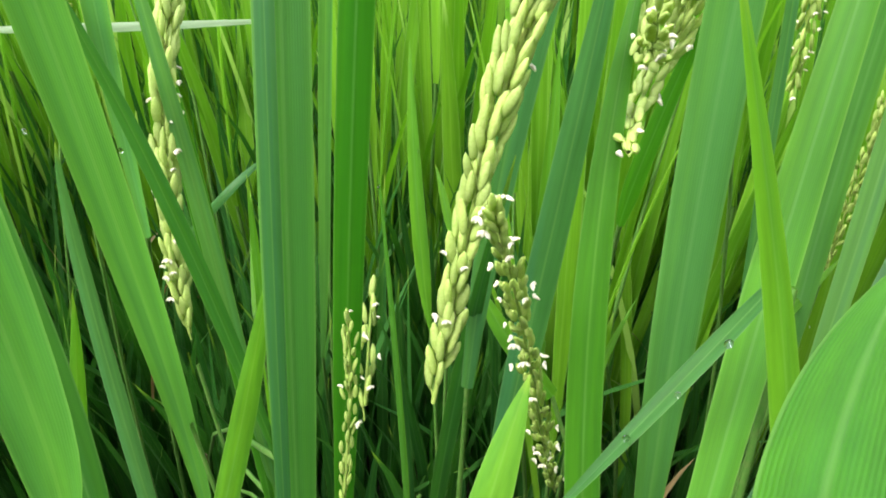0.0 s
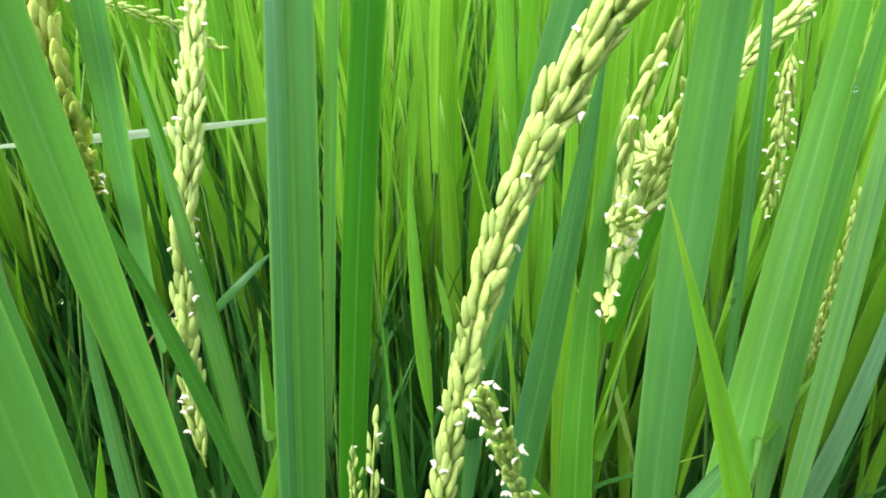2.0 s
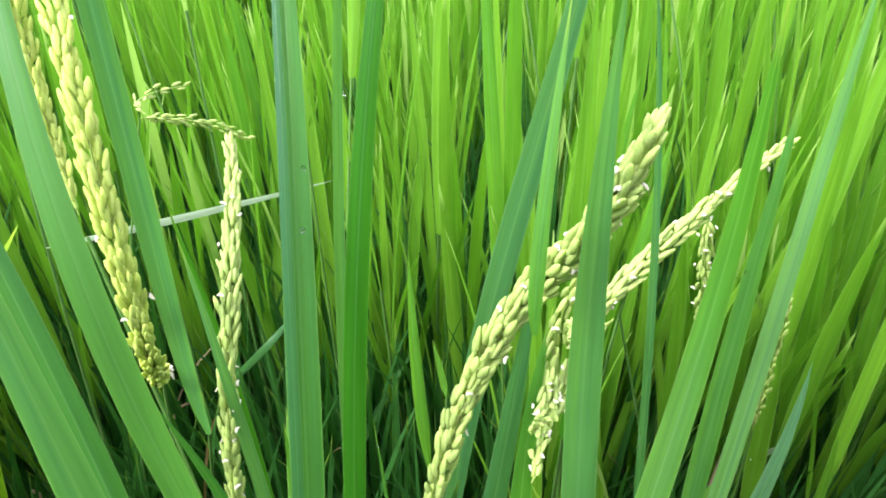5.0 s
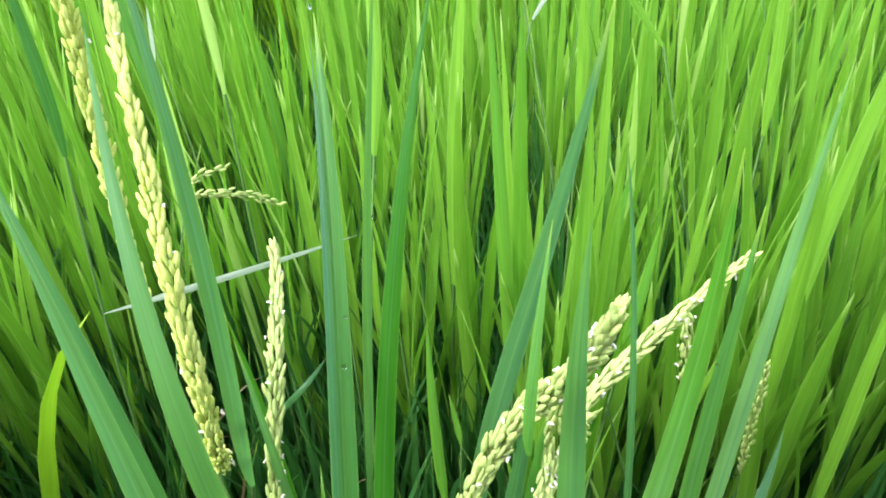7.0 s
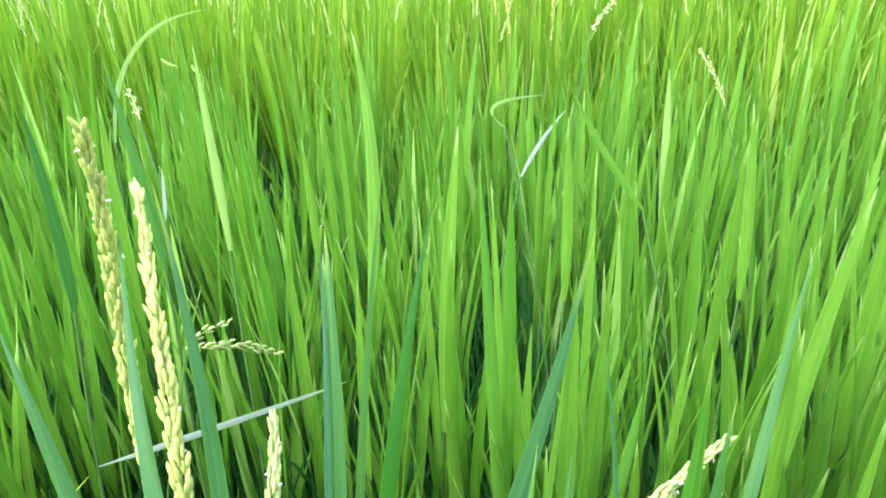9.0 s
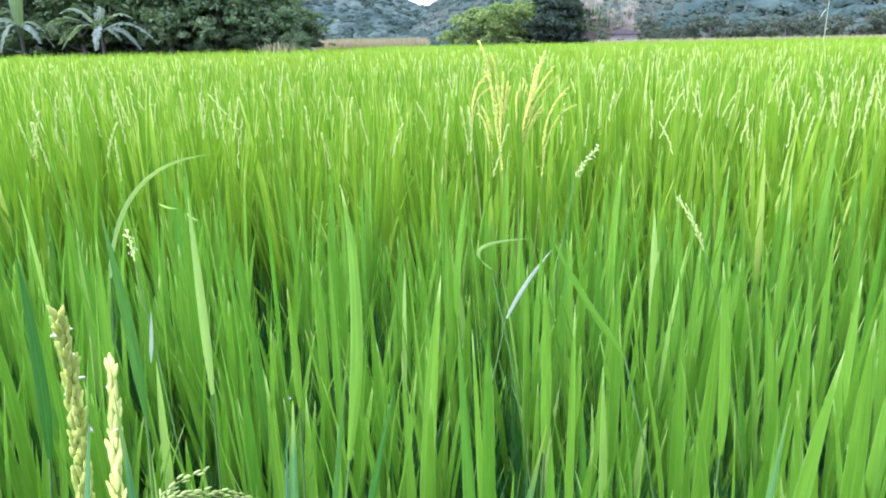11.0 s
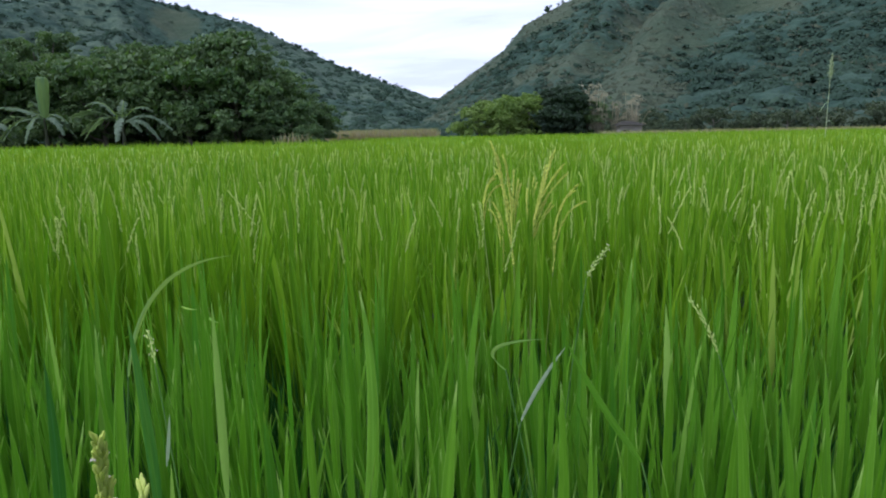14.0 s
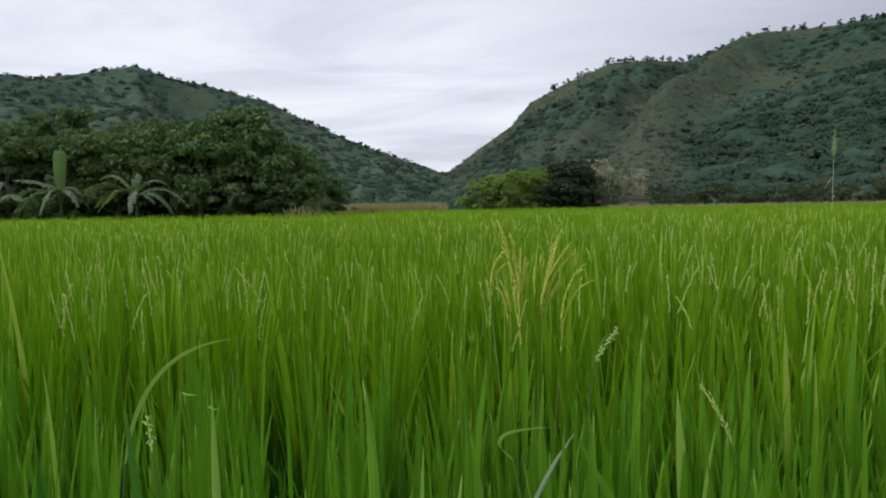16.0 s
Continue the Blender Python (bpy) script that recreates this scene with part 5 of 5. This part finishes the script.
# ---- filling between the near plants, ears over the field ----
def undergrowth():
    """Short lower leaves and dead sheaths that close the gaps near the ground."""
    n = 11000
    y = rng.uniform(0.42, 3.2, n)
    x = rng.uniform(-1, 1, n) * (0.75 * y + 0.25)
    way = rng.uniform(0, 2 * math.pi, n)
    out = np.stack([np.cos(way), np.sin(way)], 1)
    top, reach = rng.uniform(0.24, 0.46, n) + 0.18 * np.clip((y - 0.35) / 0.4, 0, 1), np.abs(rng.normal(0, 0.09, n)) + 0.02
    p0 = np.stack([x, y, np.zeros(n)], 1)
    p2 = np.stack([x + out[:, 0] * reach, y + out[:, 1] * reach, top], 1)
    p1 = np.stack([x + out[:, 0] * reach * 0.3, y + out[:, 1] * reach * 0.3, top * 0.65], 1)
    side = np.stack([-out[:, 1], out[:, 0], np.zeros(n)], 1) + 0.5 * rng.standard_normal((n, 3))
    # the darkest leaf green puts the shade near the mud into their colour
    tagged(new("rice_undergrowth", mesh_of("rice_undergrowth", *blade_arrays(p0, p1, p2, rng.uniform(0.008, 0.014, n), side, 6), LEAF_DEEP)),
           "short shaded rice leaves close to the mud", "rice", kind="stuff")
    n = 60
    x, y = rng.uniform(-0.6, 0.6, n), rng.uniform(0.2, 0.75, n)
    p0 = np.stack([x, y, rng.uniform(0.1, 0.35, n)], 1)
    p2 = p0 + np.stack([rng.normal(0, 0.09, n), rng.normal(0, 0.06, n), rng.uniform(-0.1, 0.15, n)], 1)
    tagged(new("withered_leaves", mesh_of("withered_leaves", *blade_arrays(p0, (p0 + p2) / 2 + (0, 0, 0.05), p2, rng.uniform(0.003, 0.006, n), rng.standard_normal((n, 3)), 6), LEAF_RUST)),
           "withered brown lower rice leaves", "dead leaves", kind="stuff")


undergrowth()


def ear_arrays(root, tip, sag, grains, size):
    """A far ear: its husks as small four-sided spindles along a bent line."""
    way = tip - root
    k = (np.arange(grains) + 0.5) / grains
    mid = (root + tip) / 2 + sag
    c = ((1 - k) ** 2)[:, None] * root + (2 * k * (1 - k))[:, None] * mid + (k * k)[:, None] * tip
    t = unit(2 * (1 - k)[:, None] * (mid - root) + 2 * k[:, None] * (tip - mid))
    a = unit(np.cross(t, rng.standard_normal((grains, 3))))
    b = np.cross(t, a)
    c = c + a * size * 0.3
    l, w = size * 2.1, size * 0.34
    verts = np.stack([c - t * l / 2, c + a * w, c + b * w, c - a * w, c - b * w, c + t * l / 2], 1).reshape(-1, 3)
    quads = np.array([(0, 2, 1, 1), (0, 3, 2, 2), (0, 4, 3, 3), (0, 1, 4, 4), (5, 1, 2, 2), (5, 2, 3, 3), (5, 3, 4, 4), (5, 4, 1, 1)])[:, :3]
    return verts, (np.arange(grains)[:, None, None] * 6 + quads[None]).reshape(-1, 3)


def field_ears():
    sets, start = [], 0
    spots = [(rng.uniform(-0.62, 0.62) * r, r) for r in 1.9 + 13 * rng.random(560) ** 1.2]
    for x, y in spots:
        root = np.array([x, y, rng.uniform(0.88, 1.0) + lie(x, y)])
        tip = root + np.array([rng.normal(0, 0.024), rng.normal(0, 0.02), rng.uniform(0.08, 0.15)])
        v, f = ear_arrays(root, tip, np.array([rng.normal(0, 0.004), 0, 0.008]), 30 if y < 6 else 20, 0.0050 + 0.0009 * y)
        sets.append((v, f + start))
        start += len(v)
    me = mesh_of("rice_ears", np.concatenate([v for v, _ in sets]), np.concatenate([f for _, f in sets]), None, EAR)
    tagged(new("rice_ears", me), "scattered pale yellow ears standing over the rice", "rice ears", kind="stuff")


field_ears()


def yellow_tuft():
    """A taller plant with ripe ears: each a bent line from its stalk to its nodding end, from the plant's foot."""
    t = thing("rice_plant", (0.19, 2.15, 0), "taller rice plant crowded with ripe yellow ears", "rice plant")
    ears = (
        ((-0.046, -0.183, 0.893), (-0.087, -0.122, 1.218), (-0.111, -0.118, 1.246)),
        ((-0.047, -0.129, 0.983), (-0.055, -0.097, 1.146), (-0.073, -0.086, 1.206)),
        ((-0.132, 0.005, 0.984), (-0.133, 0.033, 1.126), (-0.085, 0.039, 1.147)),
        ((-0.075, -0.070, 0.856), (-0.072, -0.035, 1.038), (-0.104, -0.032, 1.061)),
        ((0.006, -0.161, 0.984), (0.044, -0.131, 1.125), (0.076, -0.111, 1.219)),
        ((0.015, -0.075, 0.993), (0.036, -0.055, 1.091), (0.111, -0.035, 1.175)),
        ((0.002, -0.078, 0.925), (0.040, -0.054, 1.037), (0.064, -0.044, 1.083)),
        ((0.068, -0.163, 0.872), (0.065, -0.125, 1.068), (0.145, -0.111, 1.117)),
        ((0.010, -0.004, 0.984), (0.009, 0.015, 1.079), (0.028, 0.027, 1.133)),
        ((-0.049, -0.098, 0.946), (-0.042, -0.067, 1.101), (-0.039, -0.056, 1.159)),
    )
    for root, pull, tip in ears:
        root, pull, tip = np.array(root), np.array(pull), np.array(tip)
        for lean in (0.0, rng.uniform(0.006, 0.014), rng.uniform(0.012, 0.026)):
            side = np.array([rng.choice((-1, 1)) * lean, lean, -2 * lean])
            v, f = ear_arrays(root, tip + side, pull - (root + tip) / 2, 62, 0.0062)
            part("panicle", mesh_of("panicle", v, f, None, RIPE), t, "ripe yellow ear")
        foot = np.array([root[0] * 0.3, root[1] * 0.3, -0.02])
        part("stem", mesh_of("stem", *tube_arrays(bend(foot, (root[0] * 0.6, root[1] * 0.6, 0.5), root, 6), np.full(6, 0.0018), 5), RACHIS), t)
        for _ in range(2):
            tip = root + np.array([rng.normal(0, 0.03), rng.normal(0, 0.02), rng.uniform(0.02, 0.20)])
            part("leaf", mesh_of("leaf", *blade_arrays(root - (0, 0, 0.25), root, tip, [rng.uniform(0.006, 0.010)], (1, 0.3 * rng.standard_normal(), 0), 8, 0.12, 0.5), LEAF_FIELD), t)


yellow_tuft()
